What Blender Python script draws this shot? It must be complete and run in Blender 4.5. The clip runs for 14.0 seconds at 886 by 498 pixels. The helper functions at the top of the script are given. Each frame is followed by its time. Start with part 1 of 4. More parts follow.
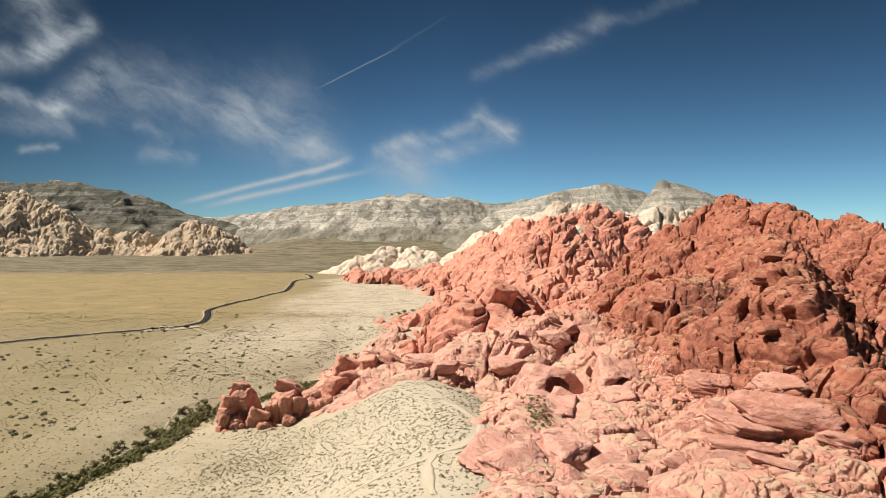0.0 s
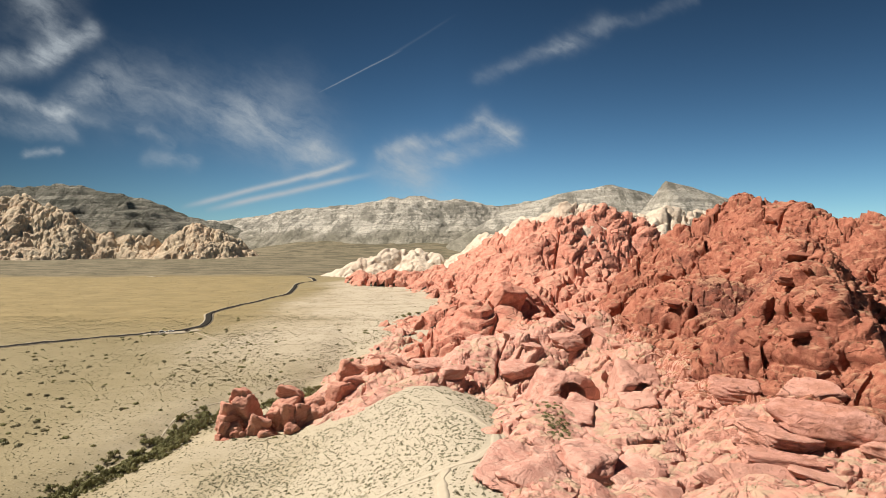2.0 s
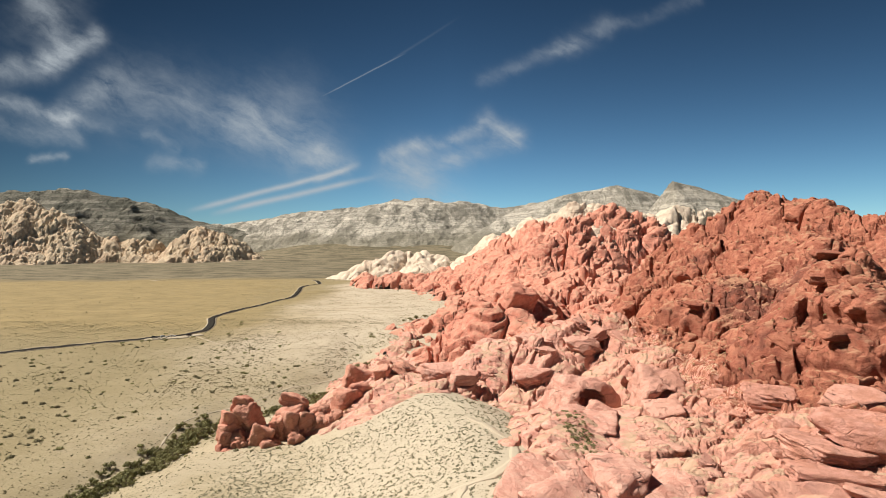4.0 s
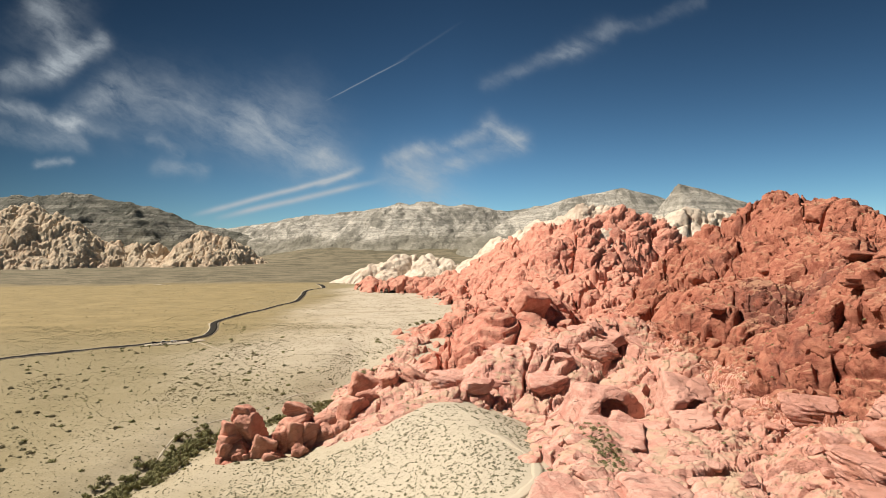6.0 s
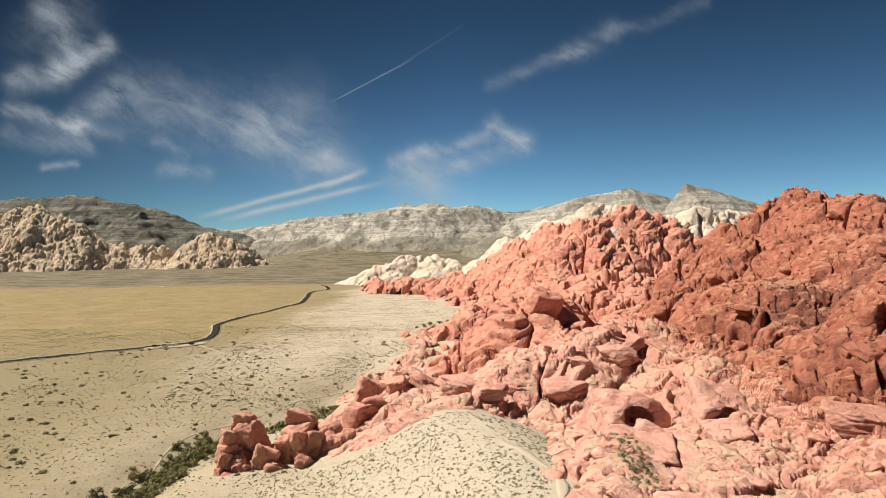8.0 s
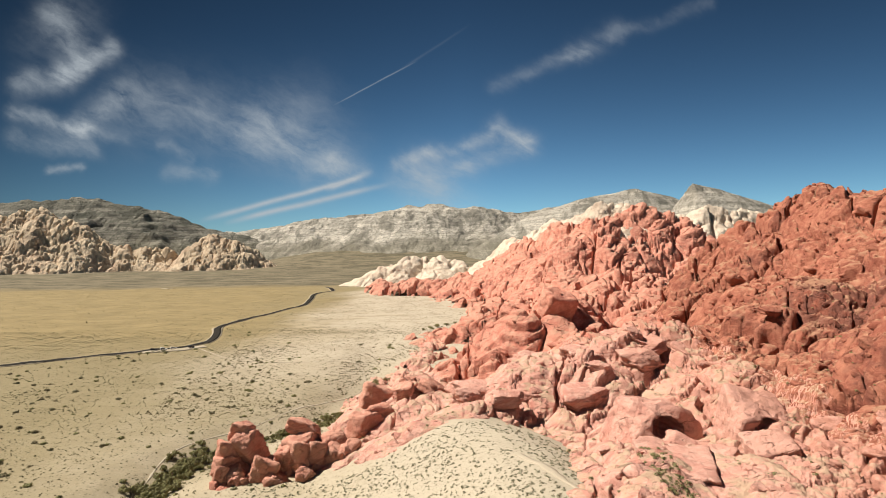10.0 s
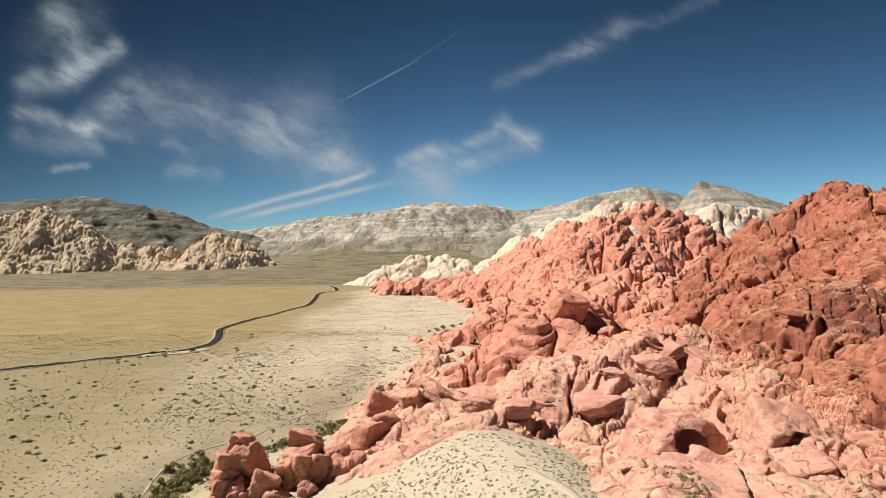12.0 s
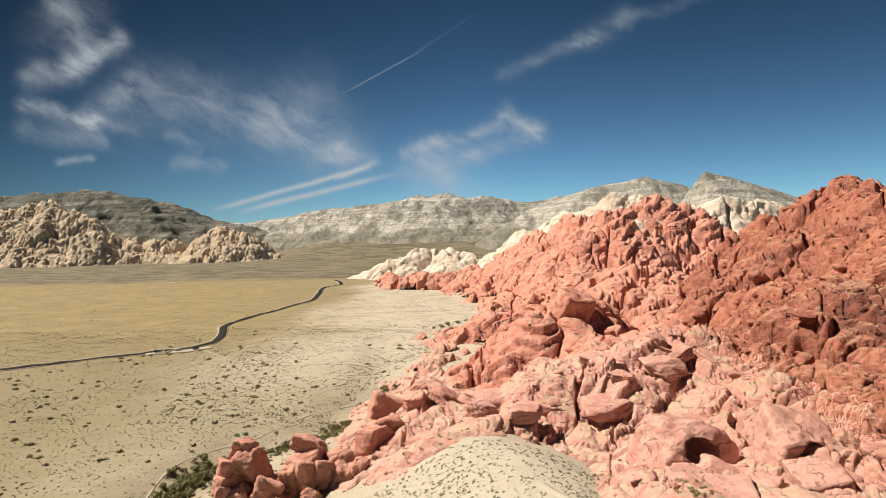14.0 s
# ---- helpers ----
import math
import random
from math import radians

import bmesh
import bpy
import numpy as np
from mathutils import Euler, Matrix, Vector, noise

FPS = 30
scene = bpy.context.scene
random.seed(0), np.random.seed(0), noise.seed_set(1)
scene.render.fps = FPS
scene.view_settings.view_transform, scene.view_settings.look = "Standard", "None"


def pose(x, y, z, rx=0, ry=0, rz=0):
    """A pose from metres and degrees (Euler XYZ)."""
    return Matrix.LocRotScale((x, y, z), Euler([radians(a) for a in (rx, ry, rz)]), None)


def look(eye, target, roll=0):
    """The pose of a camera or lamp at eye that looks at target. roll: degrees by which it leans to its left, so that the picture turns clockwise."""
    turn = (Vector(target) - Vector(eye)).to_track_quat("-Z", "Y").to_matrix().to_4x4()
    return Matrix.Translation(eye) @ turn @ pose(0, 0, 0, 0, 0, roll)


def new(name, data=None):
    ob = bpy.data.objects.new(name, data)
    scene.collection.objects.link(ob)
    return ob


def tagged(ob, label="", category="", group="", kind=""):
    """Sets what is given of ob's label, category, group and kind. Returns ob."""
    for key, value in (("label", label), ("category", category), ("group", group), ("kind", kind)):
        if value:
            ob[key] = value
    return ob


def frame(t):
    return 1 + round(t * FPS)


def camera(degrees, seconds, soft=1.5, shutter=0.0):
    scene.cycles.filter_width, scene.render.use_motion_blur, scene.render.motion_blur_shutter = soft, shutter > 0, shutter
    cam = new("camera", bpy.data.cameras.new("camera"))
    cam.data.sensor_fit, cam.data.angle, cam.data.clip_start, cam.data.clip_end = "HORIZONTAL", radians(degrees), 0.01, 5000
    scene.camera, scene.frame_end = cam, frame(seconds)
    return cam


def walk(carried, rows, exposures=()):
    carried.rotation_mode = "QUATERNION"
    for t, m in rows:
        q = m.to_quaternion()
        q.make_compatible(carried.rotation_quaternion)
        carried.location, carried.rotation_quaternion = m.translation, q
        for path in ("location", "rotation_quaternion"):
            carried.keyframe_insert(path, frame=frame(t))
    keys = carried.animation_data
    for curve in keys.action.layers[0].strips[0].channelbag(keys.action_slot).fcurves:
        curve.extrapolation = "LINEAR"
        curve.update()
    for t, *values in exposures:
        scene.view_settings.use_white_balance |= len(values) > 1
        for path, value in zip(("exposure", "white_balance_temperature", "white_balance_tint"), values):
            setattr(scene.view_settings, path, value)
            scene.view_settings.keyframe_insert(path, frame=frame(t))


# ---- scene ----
cam = camera(66.3, 14.0, soft=0.7)
EXPOSURE = 0.53
# seconds; eye in metres; yaw to the left, pitch and lean in degrees
PATH = [
    (0.0, 0.01, -0.01, 78.02, -0.008, -0.762, 0.056),
    (0.5, -0.66, 3.31, 77.61, 0.028, -0.704, 0.025),
    (1.0, -1.31, 6.97, 77.21, 0.097, -0.639, -0.019),
    (1.5, -2.01, 10.77, 76.82, 0.168, -0.598, -0.062),
    (2.0, -2.73, 14.57, 76.36, 0.240, -0.530, -0.118),
    (2.5, -3.46, 18.37, 76.02, 0.320, -0.463, -0.187),
    (3.0, -4.05, 22.20, 75.88, 0.415, -0.384, -0.301),
    (5.5, -8.19, 42.00, 74.09, 0.875, -0.259, -0.562),
    (6.0, -9.06, 45.78, 74.09, 0.938, -0.002, -0.590),
    (6.5, -9.79, 49.88, 73.91, 1.038, 0.013, -0.644),
    (7.0, -10.51, 53.97, 73.56, 1.126, 0.053, -0.694),
    (7.5, -11.27, 58.09, 73.18, 1.231, 0.072, -0.714),
    (8.0, -12.13, 62.24, 72.77, 1.322, 0.123, -0.759),
    (10.5, -15.82, 85.16, 71.06, 1.777, 0.308, -0.949),
    (11.0, -16.48, 88.63, 71.03, 1.847, 0.345, -0.991),
    (11.5, -16.80, 91.39, 71.93, 1.948, 0.230, -1.028),
    (12.0, -16.97, 93.56, 73.33, 2.052, 0.077, -1.073),
    (12.5, -17.02, 95.29, 74.80, 2.168, -0.104, -1.111),
    (13.0, -17.03, 96.69, 76.19, 2.269, -0.241, -1.178),
    (13.5, -17.08, 97.61, 77.14, 2.357, -0.383, -1.243),
    (14.0, -17.10, 98.52, 77.63, 2.440, -0.653, -1.266),
]


def heading(x, y, z, yaw, pitch, lean):
    a, b = radians(yaw), radians(pitch)
    ahead = Vector((-math.sin(a) * math.cos(b), math.cos(a) * math.cos(b), math.sin(b)))
    return look((x, y, z), Vector((x, y, z)) + ahead, lean)


walk(cam, [(row[0], heading(*row[1:])) for row in PATH], [(0.0, EXPOSURE), (14.0, EXPOSURE)])

# ---- light ----
SUN_AZ, SUN_EL = radians(-75), radians(52)  # azimuth from +y towards +x
to_sun = Vector((math.sin(SUN_AZ) * math.cos(SUN_EL), math.cos(SUN_AZ) * math.cos(SUN_EL), math.sin(SUN_EL)))
sun = new("sun", bpy.data.lights.new("sun", "SUN"))
sun.data.energy, sun.data.angle, sun.data.color = 5.4, radians(0.53), (1.0, 0.93, 0.82)
sun.matrix_world = look(to_sun * 500, (0, 0, 0))

world = bpy.data.worlds.new("world")
scene.world = world
world.use_nodes = True
wt = world.node_tree
wt.nodes.clear()


sky = wt.nodes.new("ShaderNodeTexSky")
sky.sky_type, sky.sun_disc = "NISHITA", False
sky.sun_elevation, sky.sun_rotation = SUN_EL, SUN_AZ
sky.altitude, sky.air_density, sky.dust_density, sky.ozone_density = 3000, 1.15, 0.6, 1.6


def wmath(op, a, b=0.0):
    n = wt.nodes.new("ShaderNodeMath")
    n.operation = op
    for s, v in zip(n.inputs, (a, b)):
        if isinstance(v, bpy.types.NodeSocket):
            wt.links.new(v, s)
        else:
            s.default_value = v
    return n.outputs[0]


def wnoise(u, v, size, detail=5.0, rough=0.6):
    c = wt.nodes.new("ShaderNodeCombineXYZ")
    wt.links.new(u, c.inputs[0])
    wt.links.new(v, c.inputs[1])
    n = wt.nodes.new("ShaderNodeTexNoise")
    n.inputs["Scale"].default_value, n.inputs["Detail"].default_value, n.inputs["Roughness"].default_value = 1 / size, detail, rough
    wt.links.new(c.outputs[0], n.inputs["Vector"])
    return n.outputs["Fac"]


# cirrus and vapour trails: strokes over the northern sky, in tangents right of +y and above the horizon
direction = wt.nodes.new("ShaderNodeTexCoord")
split = wt.nodes.new("ShaderNodeSeparateXYZ")
wt.links.new(direction.outputs["Generated"], split.inputs[0])
ahead = wmath("MAXIMUM", split.outputs["Y"], 0.05)
sky_u, sky_v = wmath("DIVIDE", split.outputs["X"], ahead), wmath("DIVIDE", split.outputs["Z"], ahead)
wob_u = wmath("SUBTRACT", wnoise(sky_u, sky_v, 0.11), 0.5)
wob_v = wmath("SUBTRACT", wnoise(sky_v, sky_u, 0.09), 0.5)
soft_u, soft_v = wmath("ADD", sky_u, wmath("MULTIPLY", wob_u, 0.05)), wmath("ADD", sky_v, wmath("MULTIPLY", wob_v, 0.04))
# wisps are drawn out along one slanting way
slant = wmath("ADD", wmath("MULTIPLY", soft_u, 0.9), wmath("MULTIPLY", soft_v, -0.45))
across = wmath("ADD", wmath("MULTIPLY", soft_u, 0.45), wmath("MULTIPLY", soft_v, 0.9))
wisp = wnoise(wmath("MULTIPLY", slant, 0.42), across, 0.030, 8.0, 0.62)
wisps = wmath("MULTIPLY", wmath("SUBTRACT", wisp, 0.24), 2.0)


def stroke(u0, v0, u1, v1, width, strength, wispy, fade=1.0):
    """A band between two places in the sky, thinning towards its end by fade."""
    pu, pv = (soft_u, soft_v) if wispy else (wmath("ADD", sky_u, wmath("MULTIPLY", wob_u, 0.002)), wmath("ADD", sky_v, wmath("MULTIPLY", wob_v, 0.004)))
    du, dv = u1 - u0, v1 - v0
    n2 = du * du + dv * dv
    a, b = wmath("SUBTRACT", pu, u0), wmath("SUBTRACT", pv, v0)
    t = wmath("MINIMUM", wmath("MAXIMUM", wmath("ADD", wmath("MULTIPLY", a, du / n2), wmath("MULTIPLY", b, dv / n2)), 0.0), 1.0)
    x, y = wmath("SUBTRACT", a, wmath("MULTIPLY", t, du)), wmath("SUBTRACT", b, wmath("MULTIPLY", t, dv))
    width = width * (1.12 if wispy else 1.0)
    d2 = wmath("MULTIPLY", wmath("ADD", wmath("MULTIPLY", x, x), wmath("MULTIPLY", y, y)), -1 / width**2)
    m = wmath("MULTIPLY", wmath("EXPONENT", d2), strength)
    m = wmath("MULTIPLY", m, wmath("ADD", wmath("MULTIPLY", t, fade - 1.0), 1.0))
    if not wispy:
        ends = wmath("MULTIPLY", wmath("MINIMUM", wmath("MULTIPLY", t, 5.0), 1.0), wmath("MINIMUM", wmath("MULTIPLY", wmath("SUBTRACT", 1.0, t), 4.0), 1.0))
        m = wmath("MULTIPLY", m, ends)
    grain = wisps if wispy else wmath("ADD", wmath("MULTIPLY", wisps, 0.35), 0.65)
    return wmath("MULTIPLY", m, grain)


STROKES = [
    stroke(-0.394, 0.052, -0.140, 0.115, 0.0038, 0.95, 0, 1.0), stroke(-0.358, 0.048, -0.098, 0.104, 0.0040, 1.0, 0, 0.8), stroke(-0.205, 0.094, -0.130, 0.122, 0.0045, 0.6, 0),
    stroke(-0.152, 0.114, -0.195, 0.135, 0.014, 0.50, 1), stroke(-0.195, 0.138, -0.300, 0.180, 0.026, 0.42, 1, 0.9),
    stroke(-0.300, 0.180, -0.480, 0.236, 0.034, 0.36, 1), stroke(-0.240, 0.195, -0.215, 0.150, 0.048, 0.28, 1),
    stroke(-0.100, 0.134, 0.046, 0.168, 0.0075, 0.62, 1), stroke(0.052, 0.178, 0.090, 0.156, 0.0125, 0.80, 1),
    stroke(0.088, 0.152, 0.000, 0.128, 0.015, 0.50, 1, 0.8), stroke(0.000, 0.130, -0.080, 0.118, 0.020, 0.42, 1),
    stroke(-0.072, 0.116, -0.045, 0.088, 0.028, 0.40, 1), stroke(-0.045, 0.088, 0.005, 0.066, 0.026, 0.36, 1, 0.7),
    stroke(-0.190, 0.220, -0.062, 0.284, 0.0010, 0.36, 0), stroke(-0.090, 0.270, 0.020, 0.338, 0.0018, 0.09, 0, 0.3),
    stroke(0.050, 0.242, 0.180, 0.292, 0.010, 0.26, 1, 1.5), stroke(0.172, 0.290, 0.225, 0.315, 0.013, 0.34, 1, 0.8), stroke(0.225, 0.315, 0.370, 0.360, 0.008, 0.26, 1, 0.6),
    stroke(-0.610, 0.365, -0.575, 0.310, 0.022, 0.60, 1), stroke(-0.525, 0.312, -0.600, 0.275, 0.014, 0.85, 1), stroke(-0.600, 0.275, -0.660, 0.262, 0.017, 0.60, 1),
    stroke(-0.515, 0.238, -0.570, 0.196, 0.020, 0.55, 1), stroke(-0.670, 0.216, -0.560, 0.190, 0.011, 0.70, 1), stroke(-0.560, 0.190, -0.505, 0.178, 0.009, 0.40, 1, 0.5),
    stroke(-0.670, 0.180, -0.550, 0.160, 0.012, 0.45, 1), stroke(-0.625, 0.134, -0.572, 0.132, 0.0055, 0.60, 1),
    stroke(-0.455, 0.168, -0.405, 0.145, 0.007, 0.32, 1), stroke(-0.640, 0.330, -0.560, 0.360, 0.030, 0.16, 1), stroke(-0.480, 0.215, -0.250, 0.190, 0.055, 0.16, 1), stroke(-0.440, 0.128, -0.370, 0.120, 0.009, 0.40, 1)]
cover = STROKES[0]
for s in STROKES[1:]:
    cover = wmath("ADD", cover, s)
cover = wmath("MINIMUM", wmath("MAXIMUM", cover, 0.0), 0.92)
in_front = wmath("GREATER_THAN", split.outputs["Y"], 0.05)
cover = wmath("MULTIPLY", cover, in_front)
veil = wt.nodes.new("ShaderNodeMix")
veil.data_type = "RGBA"
wt.links.new(cover, veil.inputs[0])
tint = wt.nodes.new("ShaderNodeMix")
tint.data_type, tint.blend_type = "RGBA", "MULTIPLY"
tint.inputs[0].default_value = 1.0
wt.links.new(sky.outputs[0], tint.inputs[6])
tint.inputs[7].default_value = (0.62, 0.97, 1.16, 1)  # a polarised sky
# the air brightens evenly towards the horizon
low_air = wmath("MULTIPLY", wmath("EXPONENT", wmath("MULTIPLY", wmath("MAXIMUM", split.outputs["Z"], 0.0), -5.9)), 2.1)
haze = wt.nodes.new("ShaderNodeVectorMath")
haze.operation = "SCALE"
wt.links.new(tint.outputs[2], haze.inputs[0])
wt.links.new(wmath("MULTIPLY", wmath("ADD", low_air, 0.2), wmath("ADD", wmath("MULTIPLY", wmath("MINIMUM", split.outputs["X"], 0.0), 1.3), 1.09)), haze.inputs["Scale"])
wt.links.new(haze.outputs[0], veil.inputs[6])
veil.inputs[7].default_value = (9.6, 10.6, 11.4, 1)
background = wt.nodes.new("ShaderNodeBackground")
background.inputs[1].default_value = 0.032
world_out = wt.nodes.new("ShaderNodeOutputWorld")
wt.links.new(veil.outputs[2], background.inputs[0])
wt.links.new(background.outputs[0], world_out.inputs[0])

# ---- materials ----


class Mat:
    """A node material; every method adds a node and returns its output."""

    def __init__(self, name, roughness=0.9, specular=0.2):
        self.mat = bpy.data.materials.new(name)
        self.mat.use_nodes = True
        self.tree = self.mat.node_tree
        self.bsdf = self.tree.nodes["Principled BSDF"]
        self.bsdf.inputs["Roughness"].default_value = roughness
        self.bsdf.inputs["Specular IOR Level"].default_value = specular
        self.where = self.add("ShaderNodeNewGeometry").outputs["Position"]

    def add(self, kind):
        return self.tree.nodes.new(kind)

    def put(self, socket, value):
        if isinstance(value, bpy.types.NodeSocket):
            self.tree.links.new(value, socket)
        elif isinstance(value, tuple) and len(value) == 3 and socket.type == "RGBA":
            socket.default_value = (*value, 1)
        else:
            socket.default_value = value

    def noise(self, size, detail=5.0, rough=0.6, distort=0.0, vec=None, stretch=None):
        n = self.add("ShaderNodeTexNoise")
        v = vec or self.where
        if stretch:
            m = self.add("ShaderNodeVectorMath")
            m.operation = "MULTIPLY"
            self.put(m.inputs[0], v)
            m.inputs[1].default_value = stretch
            v = m.outputs[0]
        self.put(n.inputs["Vector"], v)
        n.inputs["Scale"].default_value = 1.0 / size
        n.inputs["Detail"].default_value = detail
        n.inputs["Roughness"].default_value = rough
        n.inputs["Distortion"].default_value = distort
        return n.outputs["Fac"]

    def cells(self, size, feature="DISTANCE_TO_EDGE", vec=None):
        n = self.add("ShaderNodeTexVoronoi")
        n.feature = feature
        self.put(n.inputs["Vector"], vec or self.where)
        n.inputs["Scale"].default_value = 1.0 / size
        return n.outputs["Distance" if feature == "DISTANCE_TO_EDGE" else "Color"]

    def math(self, op, a, b=0.0, c=0.0):
        n = self.add("ShaderNodeMath")
        n.operation = op
        for s, v in zip(n.inputs, (a, b, c)):
            self.put(s, v)
        return n.outputs[0]

    def ramp(self, fac, low, high):
        n = self.add("ShaderNodeMapRange")
        n.interpolation_type = "SMOOTHSTEP"
        self.put(n.inputs[0], fac)
        n.inputs[1].default_value, n.inputs[2].default_value = low, high
        return n.outputs[0]

    def mix(self, fac, a, b, blend="MIX"):
        n = self.add("ShaderNodeMix")
        n.data_type, n.blend_type = "RGBA", blend
        self.put(n.inputs[0], fac)
        self.put(n.inputs[6], a)
        self.put(n.inputs[7], b)
        return n.outputs[2]

    def axis(self, name):
        n = self.add("ShaderNodeSeparateXYZ")
        self.put(n.inputs[0], self.where)
        return n.outputs[name]

    def upward(self):
        n = self.add("ShaderNodeSeparateXYZ")
        self.put(n.inputs[0], self.add("ShaderNodeNewGeometry").outputs["Normal"])
        return n.outputs["Z"]

    def bump(self, height, distance, strength=1.0, after=None):
        n = self.add("ShaderNodeBump")
        self.put(n.inputs["Height"], height)
        n.inputs["Distance"].default_value, n.inputs["Strength"].default_value = distance, strength
        if after:
            self.put(n.inputs["Normal"], after)
        return n.outputs[0]

    def done(self, color, normal=None):
        self.put(self.bsdf.inputs["Base Color"], color)
        if normal:
            self.put(self.bsdf.inputs["Normal"], normal)
        return self.mat


def sandstone(name, pale, mid, deep, varnish, layer=2.2, dust=None, coarse=1.0, east=None, patch=None):
    """Bedded sandstone: tone patches, thin dipping beds, joints, pits, dark varnish streaks, gritty relief."""
    m = Mat(name)
    broad = m.ramp(m.noise(48 * coarse, 4, 0.6), 0.36, 0.64)
    small = m.ramp(m.noise(5 * coarse, 6, 0.7), 0.36, 0.64)
    color = m.mix(broad, mid, deep)
    color = m.mix(m.math("MULTIPLY", small, 0.8), color, pale)
    n = m.add("ShaderNodeVectorMath")
    n.operation = "DOT_PRODUCT"
    m.put(n.inputs[0], m.where)
    n.inputs[1].default_value = Vector((-0.36, -0.22, 0.90)).normalized()
    along = m.math("ADD", n.outputs["Value"], m.math("MULTIPLY", m.noise(18 * coarse, 3), 8.0 * coarse))
    comb = m.add("ShaderNodeCombineXYZ")
    m.put(comb.inputs[2], along)
    beds = m.noise(layer, 6, 0.8, vec=comb.outputs[0])
    color = m.mix(m.math("MULTIPLY", m.ramp(beds, 0.49, 0.58), 0.65), color, deep)
    stain = m.math("MULTIPLY", m.ramp(m.noise(14 * coarse, 6, 0.72, 0.5, stretch=(1, 1, 0.3)), 0.54, 0.68), 0.48)
    color = m.mix(stain, color, varnish)
    # joints: a warped net that fades in and out
    warp = m.add("ShaderNodeTexNoise")
    m.put(warp.inputs["Vector"], m.where)
    warp.inputs["Scale"].default_value, warp.inputs["Detail"].default_value = 1 / (4.0 * coarse), 4.0
    bent = m.add("ShaderNodeVectorMath")
    bent.operation = "MULTIPLY_ADD"
    m.put(bent.inputs[0], warp.outputs["Color"])
    bent.inputs[1].default_value = (3.4 * coarse,) * 3
    m.put(bent.inputs[2], m.where)
    flatter = m.add("ShaderNodeVectorMath")
    flatter.operation = "MULTIPLY"
    m.put(flatter.inputs[0], bent.outputs[0])
    flatter.inputs[1].default_value = (0.8, 1.0, 1.9)
    wide = m.math("MULTIPLY", m.ramp(m.cells(11.0 * coarse, vec=flatter.outputs[0]), 0.030, 0.0), m.ramp(m.noise(11 * coarse, 3), 0.54, 0.64))
    pit = m.ramp(m.noise(1.3 * coarse, 4, 0.65), 0.62, 0.70)
    worn = m.math("MAXIMUM", wide, m.math("MULTIPLY", pit, 0.7))
    color = m.mix(m.math("MULTIPLY", worn, 0.42), color, varnish)
    # every block has its own shade
    coat = m.math("MULTIPLY", m.ramp(m.noise(60 * coarse, 5, 0.65, 0.6), 0.56, 0.68), m.ramp(m.noise(6 * coarse, 5, 0.7), 0.38, 0.60))
    if patch:
        far = m.add("ShaderNodeVectorMath")
        far.operation = "DISTANCE"
        m.put(far.inputs[0], m.where)
        far.inputs[1].default_value = patch[:3]
        reach = m.math("ADD", far.outputs["Value"], m.math("MULTIPLY", m.noise(16, 5, 0.7), 50.0))
        coat = m.math("MAXIMUM", coat, m.math("MULTIPLY", m.ramp(reach, patch[3] + 38, patch[3] + 6), m.ramp(m.noise(5, 5, 0.7), 0.34, 0.56)))
    color = m.mix(m.math("MULTIPLY", coat, 0.68), color, varnish)
    if east:
        color = m.mix(m.math("MULTIPLY", m.ramp(m.math("ADD", m.axis("X"), m.math("MULTIPLY", m.noise(25, 4), 60.0)), 72.0, 122.0), 0.85), color, m.mix(small, mid, east))
    own = m.math("ADD", m.add("ShaderNodeObjectInfo").outputs["Random"], m.add("ShaderNodeNewGeometry").outputs["Random Per Island"])
    color = m.mix(m.math("MULTIPLY", m.math("FRACT", own), 0.28), color, pale)
    if dust:
        level = m.math("MULTIPLY", m.ramp(m.upward(), 0.72, 0.92), m.ramp(m.noise(7, 5, 0.65), 0.42, 0.56))
        color = m.mix(m.math("MULTIPLY", level, 0.85), color, dust)
    normal = m.bump(beds, 1.1 * coarse, 1.0)
    normal = m.bump(m.noise(2.4 * coarse, 6, 0.72), 0.9 * coarse, 1.0, normal)
    normal = m.bump(m.math("SUBTRACT", 1.0, worn), 0.7 * coarse, 1.0, normal)
    return m.done(color, normal)


SHELF_TONES = (0.74, 0.450, 0.358), (0.67, 0.345, 0.270), (0.54, 0.232, 0.177), (0.25, 0.097, 0.078)
HILL_TONES = (0.71, 0.370, 0.270), (0.63, 0.260, 0.183), (0.49, 0.172, 0.120), (0.21, 0.074, 0.058)
PEAK_TONES = (0.49, 0.210, 0.134), (0.362, 0.122, 0.078), (0.255, 0.077, 0.050), (0.08, 0.028, 0.026)
SHELF_RED = sandstone("pink_sandstone", *SHELF_TONES, 1.6, None, 1.0, (0.45, 0.185, 0.120))
SHELF_BED = sandstone("pink_sandstone_with_sand", *SHELF_TONES, 1.6, (0.52, 0.365, 0.25), 1.0, (0.45, 0.185, 0.120))
HILL_RED, HILL_BED = sandstone("red_sandstone", *HILL_TONES), sandstone("red_sandstone_with_sand", *HILL_TONES, 2.2, (0.50, 0.285, 0.20))
VARNISHED = (174, 390, 54, 48)
PEAK_RED = sandstone("deep_red_sandstone", *PEAK_TONES, 2.0, None, 1.0, None, VARNISHED)
PEAK_BED = sandstone("deep_red_sandstone_with_sand", *PEAK_TONES, 2.0, (0.44, 0.24, 0.15), 1.0, None, VARNISHED)
HEAP_RED = sandstone("warm_red_sandstone", (0.66, 0.37, 0.275), (0.58, 0.27, 0.195), (0.47, 0.18, 0.125), (0.22, 0.085, 0.062))
